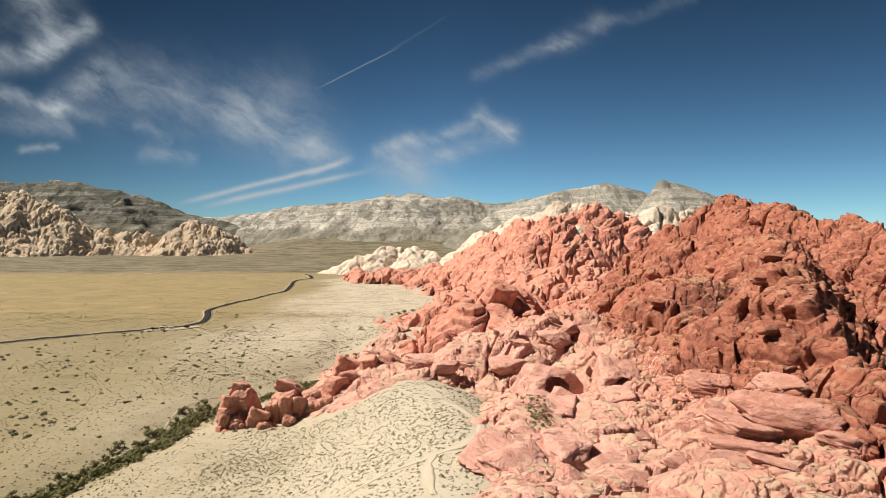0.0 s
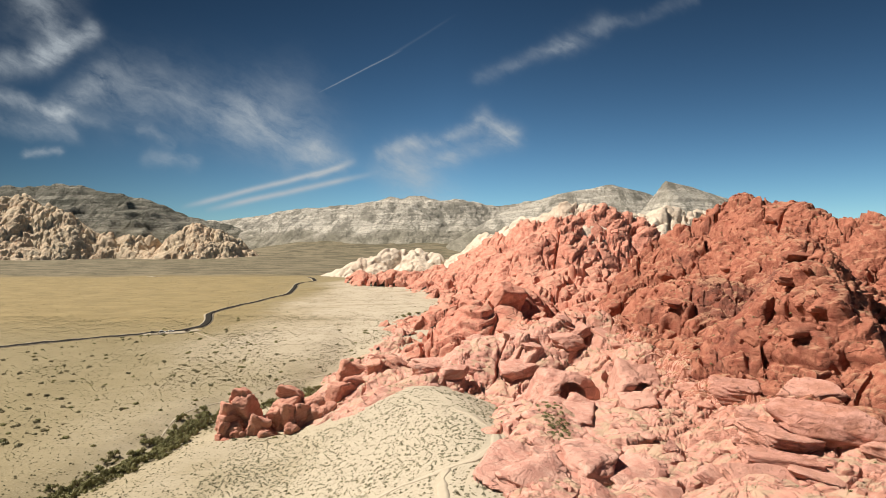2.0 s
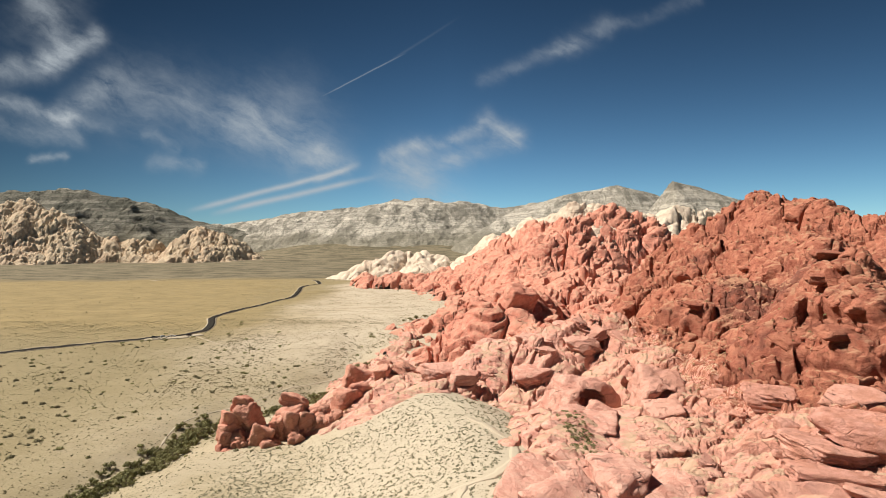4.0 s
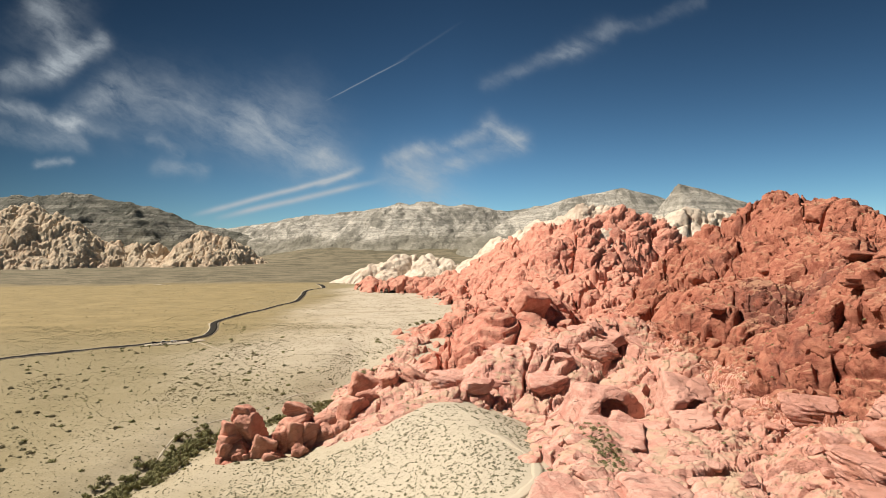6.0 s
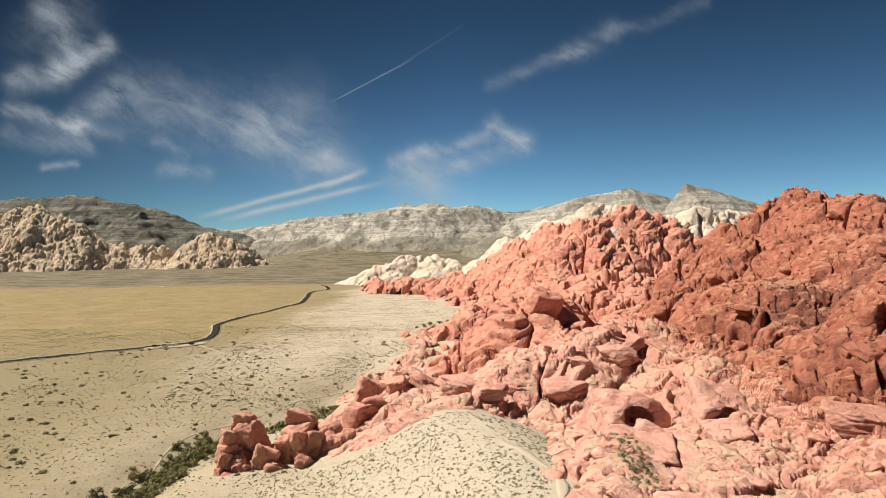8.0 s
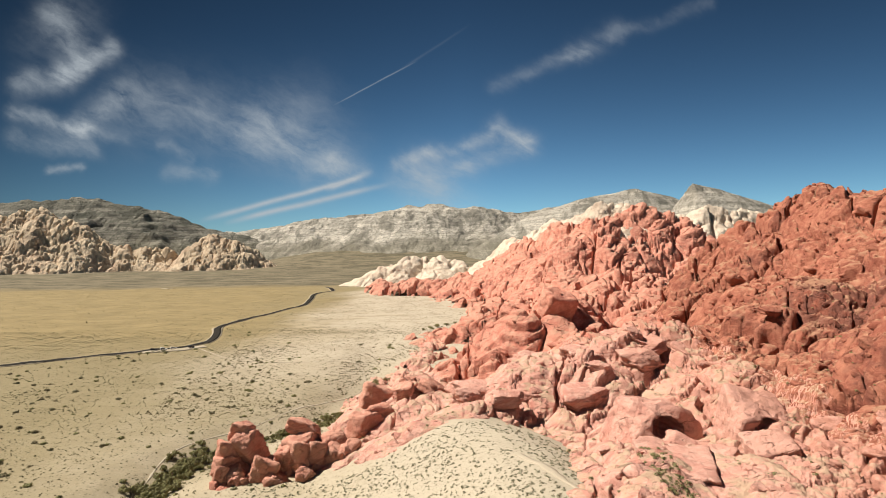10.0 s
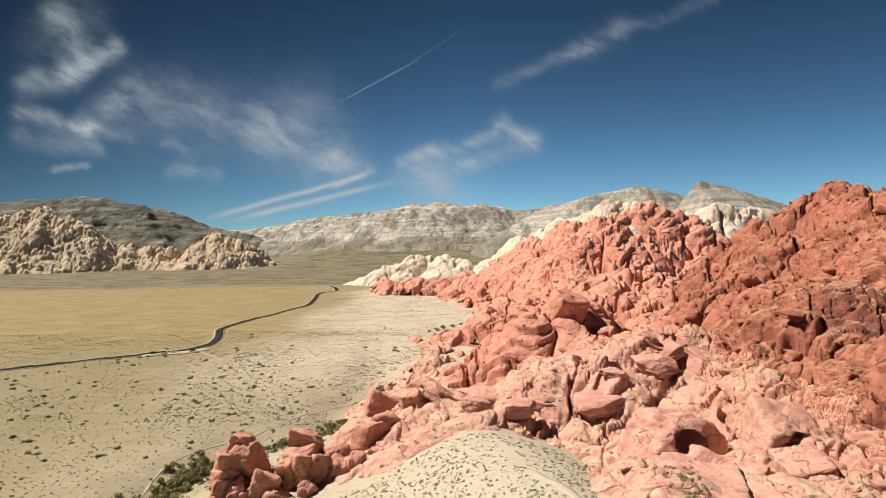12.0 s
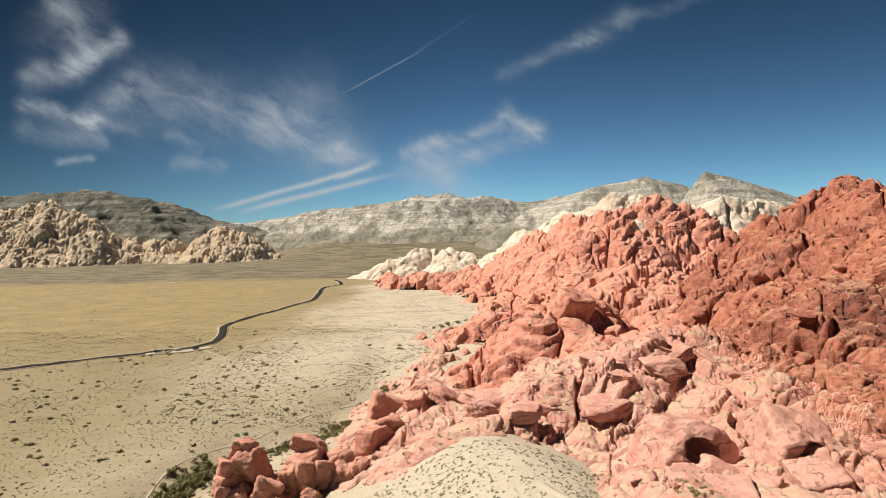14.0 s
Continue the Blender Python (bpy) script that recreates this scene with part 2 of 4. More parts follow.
CREAM = sandstone("cream_sandstone", (0.76, 0.655, 0.535), (0.69, 0.565, 0.445), (0.59, 0.435, 0.325), (0.30, 0.22, 0.165), 4.0, None, 2.2)
BUFF = sandstone("buff_sandstone", (0.64, 0.53, 0.39), (0.55, 0.425, 0.29), (0.50, 0.33, 0.215), (0.20, 0.135, 0.09), 7.0, None, 3.0)


def limestone(name, pale, mid, dark):
    """Bedded limestone far off: level bands, dark scrub in patches and dots, gullied relief."""
    m = Mat(name)
    along = m.math("ADD", m.axis("Z"), m.math("MULTIPLY", m.noise(420, 3), 110.0))
    comb = m.add("ShaderNodeCombineXYZ")
    m.put(comb.inputs[2], along)
    beds = m.noise(58, 6, 0.75, vec=comb.outputs[0])
    color = m.mix(m.ramp(beds, 0.47, 0.56), mid, pale)
    gully = m.ramp(m.noise(110, 8, 0.72, 0.6, stretch=(1, 0.35, 0.45)), 0.47, 0.58)
    color = m.mix(m.math("MULTIPLY", gully, 0.7), color, dark)
    dots = m.ramp(m.noise(11, 4, 0.8), 0.50, 0.62)
    color = m.mix(m.math("MULTIPLY", dots, 0.7), color, dark)
    # brush thins out up the slopes
    foot = m.ramp(m.math("ADD", m.axis("Z"), m.math("MULTIPLY", m.noise(260, 6, 0.65, stretch=(1, 0.4, 1)), 260.0)), 315.0, 215.0)
    color = m.mix(m.math("MULTIPLY", foot, 0.62), color, (0.19, 0.172, 0.122))
    normal = m.bump(m.noise(46, 8, 0.72, 0.6, stretch=(1, 0.5, 0.55)), 34, 1.0)
    normal = m.bump(beds, 8, 0.8, normal)
    return m.done(color, normal)


GREY = limestone("grey_limestone", (0.66, 0.605, 0.52), (0.42, 0.385, 0.33), (0.155, 0.145, 0.118))
DARK = limestone("dark_limestone", (0.31, 0.285, 0.235), (0.145, 0.137, 0.110), (0.055, 0.057, 0.042))


def desert():
    """Sand with fine gravel, yellow grass on the flats, dark scrub on the far plain."""
    m = Mat("desert_sand", 0.95, 0.1)
    y, x = m.axis("Y"), m.axis("X")
    sand = m.mix(m.ramp(m.noise(30, 5), 0.35, 0.65), (0.340, 0.286, 0.196), (0.415, 0.354, 0.260))
    grass = m.mix(m.ramp(m.noise(45, 6, 0.7), 0.35, 0.65), (0.29, 0.222, 0.112), (0.235, 0.182, 0.092))
    scrub = m.mix(m.ramp(m.noise(45, 7, 0.75, stretch=(0.45, 1, 1)), 0.40, 0.60), (0.092, 0.080, 0.052), (0.205, 0.172, 0.115))
    wob = m.math("MULTIPLY", m.math("SUBTRACT", m.noise(150, 4), 0.5), 260.0)
    # west of the road the flats carry dry yellow grass
    side = m.math("ADD", m.math("ADD", x, m.math("MULTIPLY", y, 0.16)), wob)
    west = m.math("MULTIPLY", m.ramp(side, 60.0, -190.0), m.ramp(y, 520.0, 720.0))
    # bleached gravel on the dome before the rocks, ochre soil on the near plain
    pale = m.math("MULTIPLY", m.ramp(x, -75.0, -30.0), m.ramp(y, 380.0, 330.0))
    ochre = m.math("MULTIPLY", m.ramp(m.math("ADD", x, wob), -60.0, -240.0), 0.9)
    sand = m.mix(ochre, sand, (0.228, 0.186, 0.104))
    fan = m.math("MULTIPLY", m.ramp(m.math("ADD", x, m.math("MULTIPLY", wob, 0.3)), -225.0, -165.0), m.ramp(y, 440.0, 640.0))
    sand = m.mix(fan, sand, (0.465, 0.397, 0.305))
    sand = m.mix(pale, sand, (0.425, 0.365, 0.278))
    color = m.mix(west, sand, grass)
    streak = m.ramp(m.noise(16, 7, 0.75, stretch=(0.45, 1, 1)), 0.48, 0.66)
    color = m.mix(m.math("MULTIPLY", streak, m.math("MULTIPLY", m.ramp(y, 450.0, 800.0), 0.5)), color, (0.165, 0.125, 0.062))
    far = m.ramp(m.math("ADD", y, m.math("MULTIPLY", wob, 1.2)), 1480.0, 1680.0)
    color = m.mix(far, color, scrub)
    speck = m.ramp(m.noise(2.6, 5, 0.8), 0.53, 0.68)
    color = m.mix(m.math("MULTIPLY", speck, m.math("SUBTRACT", 0.5, m.math("MULTIPLY", pale, 0.3))), color, (0.17, 0.142, 0.082))
    for gap, size, amount in ((1.7, 0.30, 0.55), (3.1, 0.17, 0.6)):
        n = m.add("ShaderNodeTexVoronoi")
        m.put(n.inputs["Vector"], m.where)
        n.inputs["Scale"].default_value = 1.0 / gap
        own = m.add("ShaderNodeSeparateColor")
        m.put(own.inputs[0], n.outputs["Color"])
        dot = m.math("MULTIPLY", m.ramp(n.outputs["Distance"], size, size * 0.55), m.ramp(own.outputs[0], 0.25, 0.40))
        dot = m.math("MULTIPLY", dot, m.ramp(m.noise(34, 4), 0.24, 0.52))
        dot = m.math("MULTIPLY", dot, m.math("SUBTRACT", 1.0, m.math("MULTIPLY", pale, 0.7)))
        color = m.mix(m.math("MULTIPLY", dot, amount), color, (0.095, 0.085, 0.048))
    pebble = m.ramp(m.noise(0.9, 3, 0.7), 0.58, 0.66)
    color = m.mix(m.math("MULTIPLY", pebble, 0.3), color, (0.46, 0.40, 0.31))
    normal = m.bump(m.noise(2.2, 6, 0.7), 0.5, 0.7)
    return m.done(color, normal)


SAND = desert()


def plain_mat(name, base, other, size, roughness=0.85, metal=0.0, specular=0.3):
    m = Mat(name, roughness, specular)
    m.bsdf.inputs["Metallic"].default_value = metal
    return m.done(m.mix(m.noise(size, 4), base, other))


def leafy(name, base, other):
    m = Mat(name, 0.8, 0.15)
    own = m.add("ShaderNodeNewGeometry").outputs["Random Per Island"]
    return m.done(m.mix(own, base, other))


ASPHALT = plain_mat("asphalt", (0.028, 0.026, 0.023), (0.045, 0.041, 0.036), 3.0, 1.0, 0.0, 0.0)
GRAVEL = plain_mat("road_shoulder_gravel", (0.37, 0.315, 0.23), (0.31, 0.26, 0.19), 2.0)
DIRT = plain_mat("trodden_dirt", (0.46, 0.39, 0.30), (0.39, 0.33, 0.245), 3.0, 0.95)
SCRUB = leafy("dry_scrub", (0.13, 0.112, 0.062), (0.24, 0.20, 0.115))
GREYGREEN = leafy("grey_green_scrub", (0.15, 0.142, 0.08), (0.28, 0.25, 0.15))
PALE_SCRUB = leafy("pale_grey_scrub", (0.24, 0.23, 0.155), (0.39, 0.36, 0.255))
GREEN = leafy("desert_leaves", (0.18, 0.175, 0.075), (0.31, 0.285, 0.135))
BARK = plain_mat("bark", (0.12, 0.09, 0.065), (0.18, 0.14, 0.10), 0.3)
WHITE_PAINT = plain_mat("white_car_paint", (0.80, 0.80, 0.79), (0.77, 0.77, 0.76), 2.0, 0.25)
DARK_PAINT = plain_mat("dark_car_paint", (0.025, 0.027, 0.03), (0.035, 0.036, 0.04), 2.0, 0.25)
GLASS = plain_mat("tinted_glass", (0.02, 0.022, 0.025), (0.03, 0.03, 0.035), 1.0, 0.08)
RUBBER = plain_mat("tyre_rubber", (0.02, 0.02, 0.02), (0.03, 0.03, 0.03), 0.2)
STEEL = plain_mat("steel_rim", (0.5, 0.5, 0.5), (0.45, 0.45, 0.45), 0.1, 0.35, 1.0)

# ---- terrain arithmetic ----


def scramble(i, j, k, seed):
    """A number from 0 to 1 for each cell of a lattice."""
    h = (i.astype(np.uint32) * np.uint32(374761393) + j.astype(np.uint32) * np.uint32(668265263)
         + k.astype(np.uint32) * np.uint32(2246822519) + np.uint32(seed * 3266489917 & 0xFFFFFFFF))
    h = (h ^ (h >> np.uint32(13))) * np.uint32(1274126177)
    h = (h ^ (h >> np.uint32(16))) * np.uint32(2654435761)
    return ((h ^ (h >> np.uint32(15))) & np.uint32(0xFFFFFF)).astype(np.float32) / np.float32(0xFFFFFF)


def value_noise(p, seed):
    c = np.floor(p).astype(np.int32)
    f = p - c
    f = f * f * f * (f * (f * 6 - 15) + 10)
    out = 0
    for a in (0, 1):
        for b in (0, 1):
            for d in (0, 1):
                w = np.abs(1 - a - f[:, 0]) * np.abs(1 - b - f[:, 1]) * np.abs(1 - d - f[:, 2])
                out = out + w * scramble(c[:, 0] + a, c[:, 1] + b, c[:, 2] + d, seed)
    return out * 2 - 1


def fractal(p, size, octaves=4, seed=0, gain=0.5, ridged=False):
    q, out, amp = p / size, 0, 1.0
    for n in range(octaves):
        v = value_noise(q, seed + n)
        out = out + amp * (1 - 2 * np.abs(v) if ridged else v)
        q = np.stack([0.8 * q[:, 0] - 0.6 * q[:, 1], 0.6 * q[:, 0] + 0.8 * q[:, 1], q[:, 2]], 1) * 2.03 + 11.3
        amp *= gain
    return out


def facets(u, v, seed, steep=0.45):
    """Slabs that lean against each other over a jittered lattice of unit cells: the height of the topmost
    plane, how far it stands over the next one, and a number of its own."""
    i0, j0 = np.floor(u).astype(np.int32), np.floor(v).astype(np.int32)
    zero = np.zeros_like(i0)
    h1 = np.full(len(u), -9.0, np.float32)
    h2, own = h1.copy(), np.zeros(len(u), np.float32)
    for a in (-1, 0, 1):
        for b in (-1, 0, 1):
            i, j = i0 + a, j0 + b
            r = scramble(i, j, zero, seed)
            du, dv = u - (i + r), v - (j + (r * 57.31) % 1)
            h = ((r * 913.7) % 1 - 0.5) * 0.8 + du * ((r * 331.7) % 1 - 0.5) * 2 * steep + dv * ((r * 1523.9) % 1 - 0.5) * 2 * steep - 0.55 * (du * du + dv * dv)
            higher = h > h1
            h2 = np.where(higher, h1, np.maximum(h2, h))
            own = np.where(higher, r, own)
            h1 = np.where(higher, h, h1)
    return h1, h1 - h2, (own * 7919.1) % 1


def smooth(a, b, v):
    t = np.clip((v - a) / (b - a), 0, 1)
    return t * t * (3 - 2 * t)


def crest(x, y, line, slope, round_off=6.0):
    """The height of a ridge whose crest runs along a line of (x, y, z), falling off to both sides."""
    best = np.full(x.shape, -1e4)
    for (ax, ay, az), (bx, by, bz) in zip(line, line[1:]):
        t = np.clip(((x - ax) * (bx - ax) + (y - ay) * (by - ay)) / ((bx - ax) ** 2 + (by - ay) ** 2), 0, 1)
        d = np.hypot(x - ax - t * (bx - ax), y - ay - t * (by - ay))
        best = np.maximum(best, az + t * (bz - az) - slope * (np.sqrt(d * d + round_off**2) - round_off))
    return best


def union(k, *heights):
    """The highest of several surfaces, with the seams rounded over about k metres."""
    top = np.maximum.reduce(heights)
    return top + k * np.log(sum(np.exp((h - top) / k) for h in heights))


def flat(x, y):
    return np.stack([x, y, np.zeros_like(x)], 1).astype(np.float32)


def ground_height(x, y):
    """Sand: plain, wash, the shrubby dome under the flight, the fan beside the road."""
    plain = -17 + 17 * smooth(380, 650, y) + 9 * smooth(1300, 3000, y) + 40 * smooth(3000, 4600, y) + 95 * smooth(2700, 4000, y) * smooth(-1300, -600, x) * smooth(900, 300, x)
    plain = plain - 10 * smooth(420, 200, y) * smooth(-60, -200, x)
    dome = crest(x, y, [(-10, -200, 24), (0, 120, 17), (12, 225, 13), (4, 280, 10.8), (-8, 326, 9), (-14, 348, 7.4)], 0.5, 16)
    fan = crest(x, y, [(-60, 800, -3), (-140, 1000, 1), (-200, 1350, 3)], 0.05, 60)
    under = crest(x, y, [(300, -200, 60), (140, 120, 16), (90, 330, -8), (90, 500, -6), (160, 900, 10), (400, 900, 30)], 0.22, 40)
    z = union(4.0, plain, dome, fan, under)
    wash = [(-190, 150, 0), (-158, 275, 0), (-140, 350, 0), (-128, 400, 0), (-90, 440, 0), (-75, 520, 0), (-90, 640, 0)]
    cut = crest(x, y, wash, 1.0, 1.0)
    z = z - 6.5 * np.exp(-((cut / 17) ** 2)) * smooth(700, 480, y)
    p = flat(x, y)
    return z + 1.2 * fractal(p, 90, 4, 3) + 0.55 * fractal(p, 26, 2, 8) * smooth(700, 500, y) + 0.25 * fractal(p, 9, 3, 5)


def hill_height(x, y):
    """The main red hill, its apron and the knob at its foot."""
    top = crest(x, y, [(-40, 1330, 30), (10, 1250, 50), (75, 1190, 84), (120, 1010, 109), (150, 962, 117), (215, 978, 125), (275, 955, 108)], 0.95)
    apron = crest(x, y, [(98, 440, 28), (114, 640, 40), (152, 860, 46), (60, 1080, 34), (-30, 1180, 18)], 0.30, 20)
    reach = crest(x, y, [(-30, 1180, 26), (-105, 1190, 25), (-150, 1240, 20)], 0.5, 12)
    knob = crest(x, y, [(15, 522, 38), (38, 512, 47), (60, 540, 46)], 0.9, 12)
    return union(4.0, top, apron, knob, reach)


def peak_height(x, y):
    """The steep red hill beside it, with its spur."""
    top = crest(x, y, [(205, 660, 84), (248, 597, 114), (262, 540, 104), (262, 512, 108), (280, 450, 94), (272, 390, 84), (300, 250, 76)], 0.95)
    spur = crest(x, y, [(148, 215, 42), (152, 297, 62), (195, 380, 72), (236, 482, 83), (250, 560, 104)], 1.0)
    foot = crest(x, y, [(152, 160, 31), (148, 230, 34), (152, 320, 39), (160, 430, 46), (180, 560, 54)], 0.45, 18)
    return union(3.0, top, spur, foot)


def shelf_height(x, y):
    """The low field of slabs before the hills, and the edge along the sand."""
    field = crest(x, y, [(60, 130, 24), (64, 230, 13), (66, 320, 9), (60, 400, 8), (40, 460, 12)], 0.24, 30)
    field = np.maximum(field, crest(x, y, [(108, 180, 24), (112, 280, 22), (114, 360, 27), (98, 412, 24)], 0.34, 12))
    field = field - 0.5 * np.maximum(0, 12 - x)
    edge = crest(x, y, [(-4, 352, 9), (-34, 400, 4), (-44, 480, 3), (-40, 560, 1), (-24, 660, -1), (0, 735, 5), (20, 760, 10)], 0.5, 8)
    near = crest(x, y, [(18, 130, 19), (20, 170, 17.2), (24, 205, 16), (30, 250, 14.5), (34, 285, 12)], 0.62, 9)
    outcrop = crest(x, y, [(-108, 354, -11), (-90, 353, -8), (-66, 355, -5), (-48, 376, -2), (-40, 390, 2)], 0.8, 4)
    flank = crest(x, y, [(-64, 349, -8), (-46, 346, 0), (-30, 346, 6.5), (-14, 351, 11), (-4, 362, 11)], 0.65, 10)
    return union(2.0, field, edge, outcrop, flank, near)


BED_RISE = 0.42, 0.20  # how the beds rise with x and y


def weather(p, scales, ledges, rough=0.3, calm=1.0):
    """Height added to bare rock: leaning slabs with clefts between, benches along the beds, grit.
    scales: size, relief, how long the slabs are; ledges: thickness, strength."""
    x, y, z = p[:, 0], p[:, 1], p[:, 2].astype(np.float32)
    broad, local, wave = fractal(p, 75, 2, 60), fractal(p, 19, 2, 61), fractal(p, 28, 2, 95)
    out = np.zeros(len(p), np.float32)
    for n, (size, amp, length) in enumerate(scales):
        c, s = math.cos(0.5 + 0.8 * n), math.sin(0.5 + 0.8 * n)
        bend = 0.30 * size * fractal(p, size * 0.9, 1, 31 + n) + 0.2 * size * (local, wave)[n % 2]
        u, v = (c * x + s * y + bend) / (size * length), (-s * x + c * y + bend) / size
        h, over, own = facets(u, v, 7 + n)
        mask = (1.0, 1.0, 0.5 + 0.5 * smooth(-0.3, 0.3, broad), 0.25 + 0.75 * smooth(-0.3, 0.3, local))[n]
        cleft = (0.25 + 0.75 * smooth(0.3, 0.7, own)) * smooth(0.05 + 0.22 / size, 0.0, over)
        out += calm * amp * mask * (h - 0.1 + 0.3 * (own - 0.5) * smooth(0, 0.06, over) - 0.6 * cleft)
        if n == 1:
            main = out.copy()
    tip = BED_RISE[0] * x + BED_RISE[1] * y
    jut = np.zeros(len(p), np.float32)
    for n, (thick, share) in enumerate(ledges):
        mask = calm * share * (0.15 + 0.85 * smooth(-0.25, 0.2, (broad + 0.6 * local, local - 0.5 * broad, wave)[n]))
        b = (z + main - tip + 2.6 * wave) / thick
        k = np.floor(b)
        f = b - k
        edge = 0.4 + 0.45 * scramble(k.astype(np.int32), 0 * k.astype(np.int32), 0 * k.astype(np.int32), 80 + n)
        out += 0.7 * mask * thick * (smooth(edge - 0.12, edge + 0.08, f) - f)
        # each bed stands out over the hollow below it
        jut += 0.55 * mask * thick * (smooth(edge - 0.1, edge + 0.02, f) * (1 - 0.6 * smooth(edge, 1.0, f)) - 0.3)
    return out + rough * fractal(p, 3.2, 2, 70, 0.6), jut


def ground_at(x, y):
    return float(ground_height(np.array([float(x)]), np.array([float(y)]))[0])


def steepness(height, x, y):
    nx, ny = (height(x - 1, y) - height(x + 1, y)) / 2, (height(x, y - 1) - height(x, y + 1)) / 2
    normal = np.stack([nx, ny, np.ones_like(nx)], 1)
    return normal / np.linalg.norm(normal, axis=1, keepdims=True)


def fan_grid(turn, reach, step, growth):
    """A grid of rays and rings about the middle of the valley, finer near by; x, y, columns, rows."""
    ways = np.arange(radians(turn[0]), radians(turn[1]), step)
    rings = np.exp(np.arange(math.log(reach[0]), math.log(reach[1]), growth))
    a, r = np.meshgrid(ways, rings)
    return (r * np.sin(a)).ravel(), (r * np.cos(a) + 40).ravel(), len(ways), len(rings)


def surface(name, turn, reach, step, height, wear, material, sink=2.0):
    """A far rock face: a smooth hill broken up, kept where it stands above ground."""
    x, y, columns, rows = fan_grid(turn, reach, *step)
    low = ground_height(x, y)
    z = height(x, y)
    live = z > low - sink - 30
    p = np.stack([x, y, z], 1).astype(np.float32)
    p[live, 2] += wear(p[live])[0]
    return sheet(name, p, columns, rows, p[:, 2] > low - sink, material)


# the three red formations: height, slab sizes with their relief and length, ledges
RED_PARTS = (
    (shelf_height, [(36, 10, 1.3), (16, 6.5, 1.3), (6.5, 2.8, 1.2), (2.7, 0.9, 1.1)], [(5, 0.7), (1.8, 0.8)]),
    (hill_height, [(58, 27, 1.2), (25, 16, 1.3), (11, 6.6, 1.5), (4.6, 2.2, 1.5)], [(12, 0.6), (4.6, 0.9)]),
    (peak_height, [(50, 22, 1.2), (21, 13.5, 1.3), (8.5, 6.2, 1.4), (3.5, 2.2, 1.4)], [(9, 0.7), (3.4, 0.9)]),
)


def calmness(x, y):
    """Where the shelf is bare and smooth: beside the dome and under the great slabs."""
    return 1 - 0.93 * np.exp(-(((x + 36) / 34) ** 2) - ((y - 342) / 25) ** 2) - 0.6 * np.exp(-(((x - 20) / 38) ** 2) - ((y - 408) / 30) ** 2) - 0.75 * np.exp(-(((x - 26) / 28) ** 2) - ((y - 205) / 60) ** 2) - 0.5 * np.exp(-(((x - 52) / 16) ** 2) - ((y - 262) / 34) ** 2)


def red_height(x, y):
    return union(2.5, *[part[0](x, y) for part in RED_PARTS])


def red_rock(x, y):
    """Points of the broken red rock over x, y; its normals; and how far each stands out."""
    heights = np.stack([part[0](x, y) for part in RED_PARTS])
    z = union(2.5, *heights)
    share = np.exp((heights - heights.max(0)) / 2.5)
    share /= share.sum(0)
    p = np.stack([x, y, z], 1).astype(np.float32)
    push, jut = np.zeros(len(p)), np.zeros(len(p))
    for n, (_, scales, ledges) in enumerate(RED_PARTS):
        live = share[n] > 0.03
        up, out = weather(p[live], scales, ledges, 0.25, 1.0 if n else calmness(x[live], y[live]).astype(np.float32))
        push[live] += share[n][live] * up
        jut[live] += share[n][live] * out
    normal = steepness(red_height, x, y)
    p[:, 2] += push
    p[:, :2] += normal[:, :2] * jut[:, None]
    return p, normal, push


def red_surface(name, which, turn, reach, growth, material):
    x, y, columns, rows = fan_grid(turn, reach, 0.00125, growth)
    low = ground_height(x, y)
    mine = [part[0](x, y) for part in RED_PARTS]
    top = np.maximum.reduce(mine)
    live = mine[which] > top - 1.2
    if which == 0:
        live |= (y < 452) & (mine[1] > top - 1.2)
    live &= top > low - 8
    p = np.stack([x, y, np.full_like(x, -500)], 1)
    p[live] = red_rock(x[live], y[live])[0]
    return sheet(name, p, columns, rows, live & (p[:, 2] > low - 4.0), material)


def sheet(name, p, columns, rows, keep, material, crisp=False):
    idx = np.arange(columns * rows, dtype=np.int32).reshape(rows, columns)
    quads = np.stack([idx[:-1, :-1], idx[:-1, 1:], idx[1:, 1:], idx[1:, :-1]], -1).reshape(-1, 4)
    quads = quads[keep[quads].all(1)]
    used, quads = np.unique(quads, return_inverse=True)
    quads, p = quads.reshape(-1, 4), p[used]
    me = bpy.data.meshes.new(name)
    me.vertices.add(len(p))
    me.vertices.foreach_set("co", p.astype(np.float32).ravel())
    me.loops.add(quads.size)
    me.loops.foreach_set("vertex_index", quads.astype(np.int32).ravel())
    me.polygons.add(len(quads))
    me.polygons.foreach_set("loop_start", np.arange(0, quads.size, 4, dtype=np.int32))
    me.update(calc_edges=True)
    me.polygons.foreach_set("use_smooth", np.full(len(quads), not crisp))
    me.materials.append(material)
    return new(name, me)


# ---- ground ----
turns = np.radians(np.concatenate([np.arange(-180, -48, 4.0), np.arange(-48, 48, 0.21), np.arange(48, 180.1, 4.0)]))
reach = np.concatenate([[2.0, 30, 60, 90], np.geomspace(110, 4900, 430)])
ga, gr = np.meshgrid(turns, reach)
gx, gy = (gr * np.sin(ga)).ravel(), (gr * np.cos(ga)).ravel()
ground = sheet("ground", np.stack([gx, gy, ground_height(gx, gy)], 1), len(turns), len(reach), np.ones(gx.size, bool), SAND)
tagged(ground, "pale desert sand with dry yellow grass and sparse scrub", "ground", kind="structure")

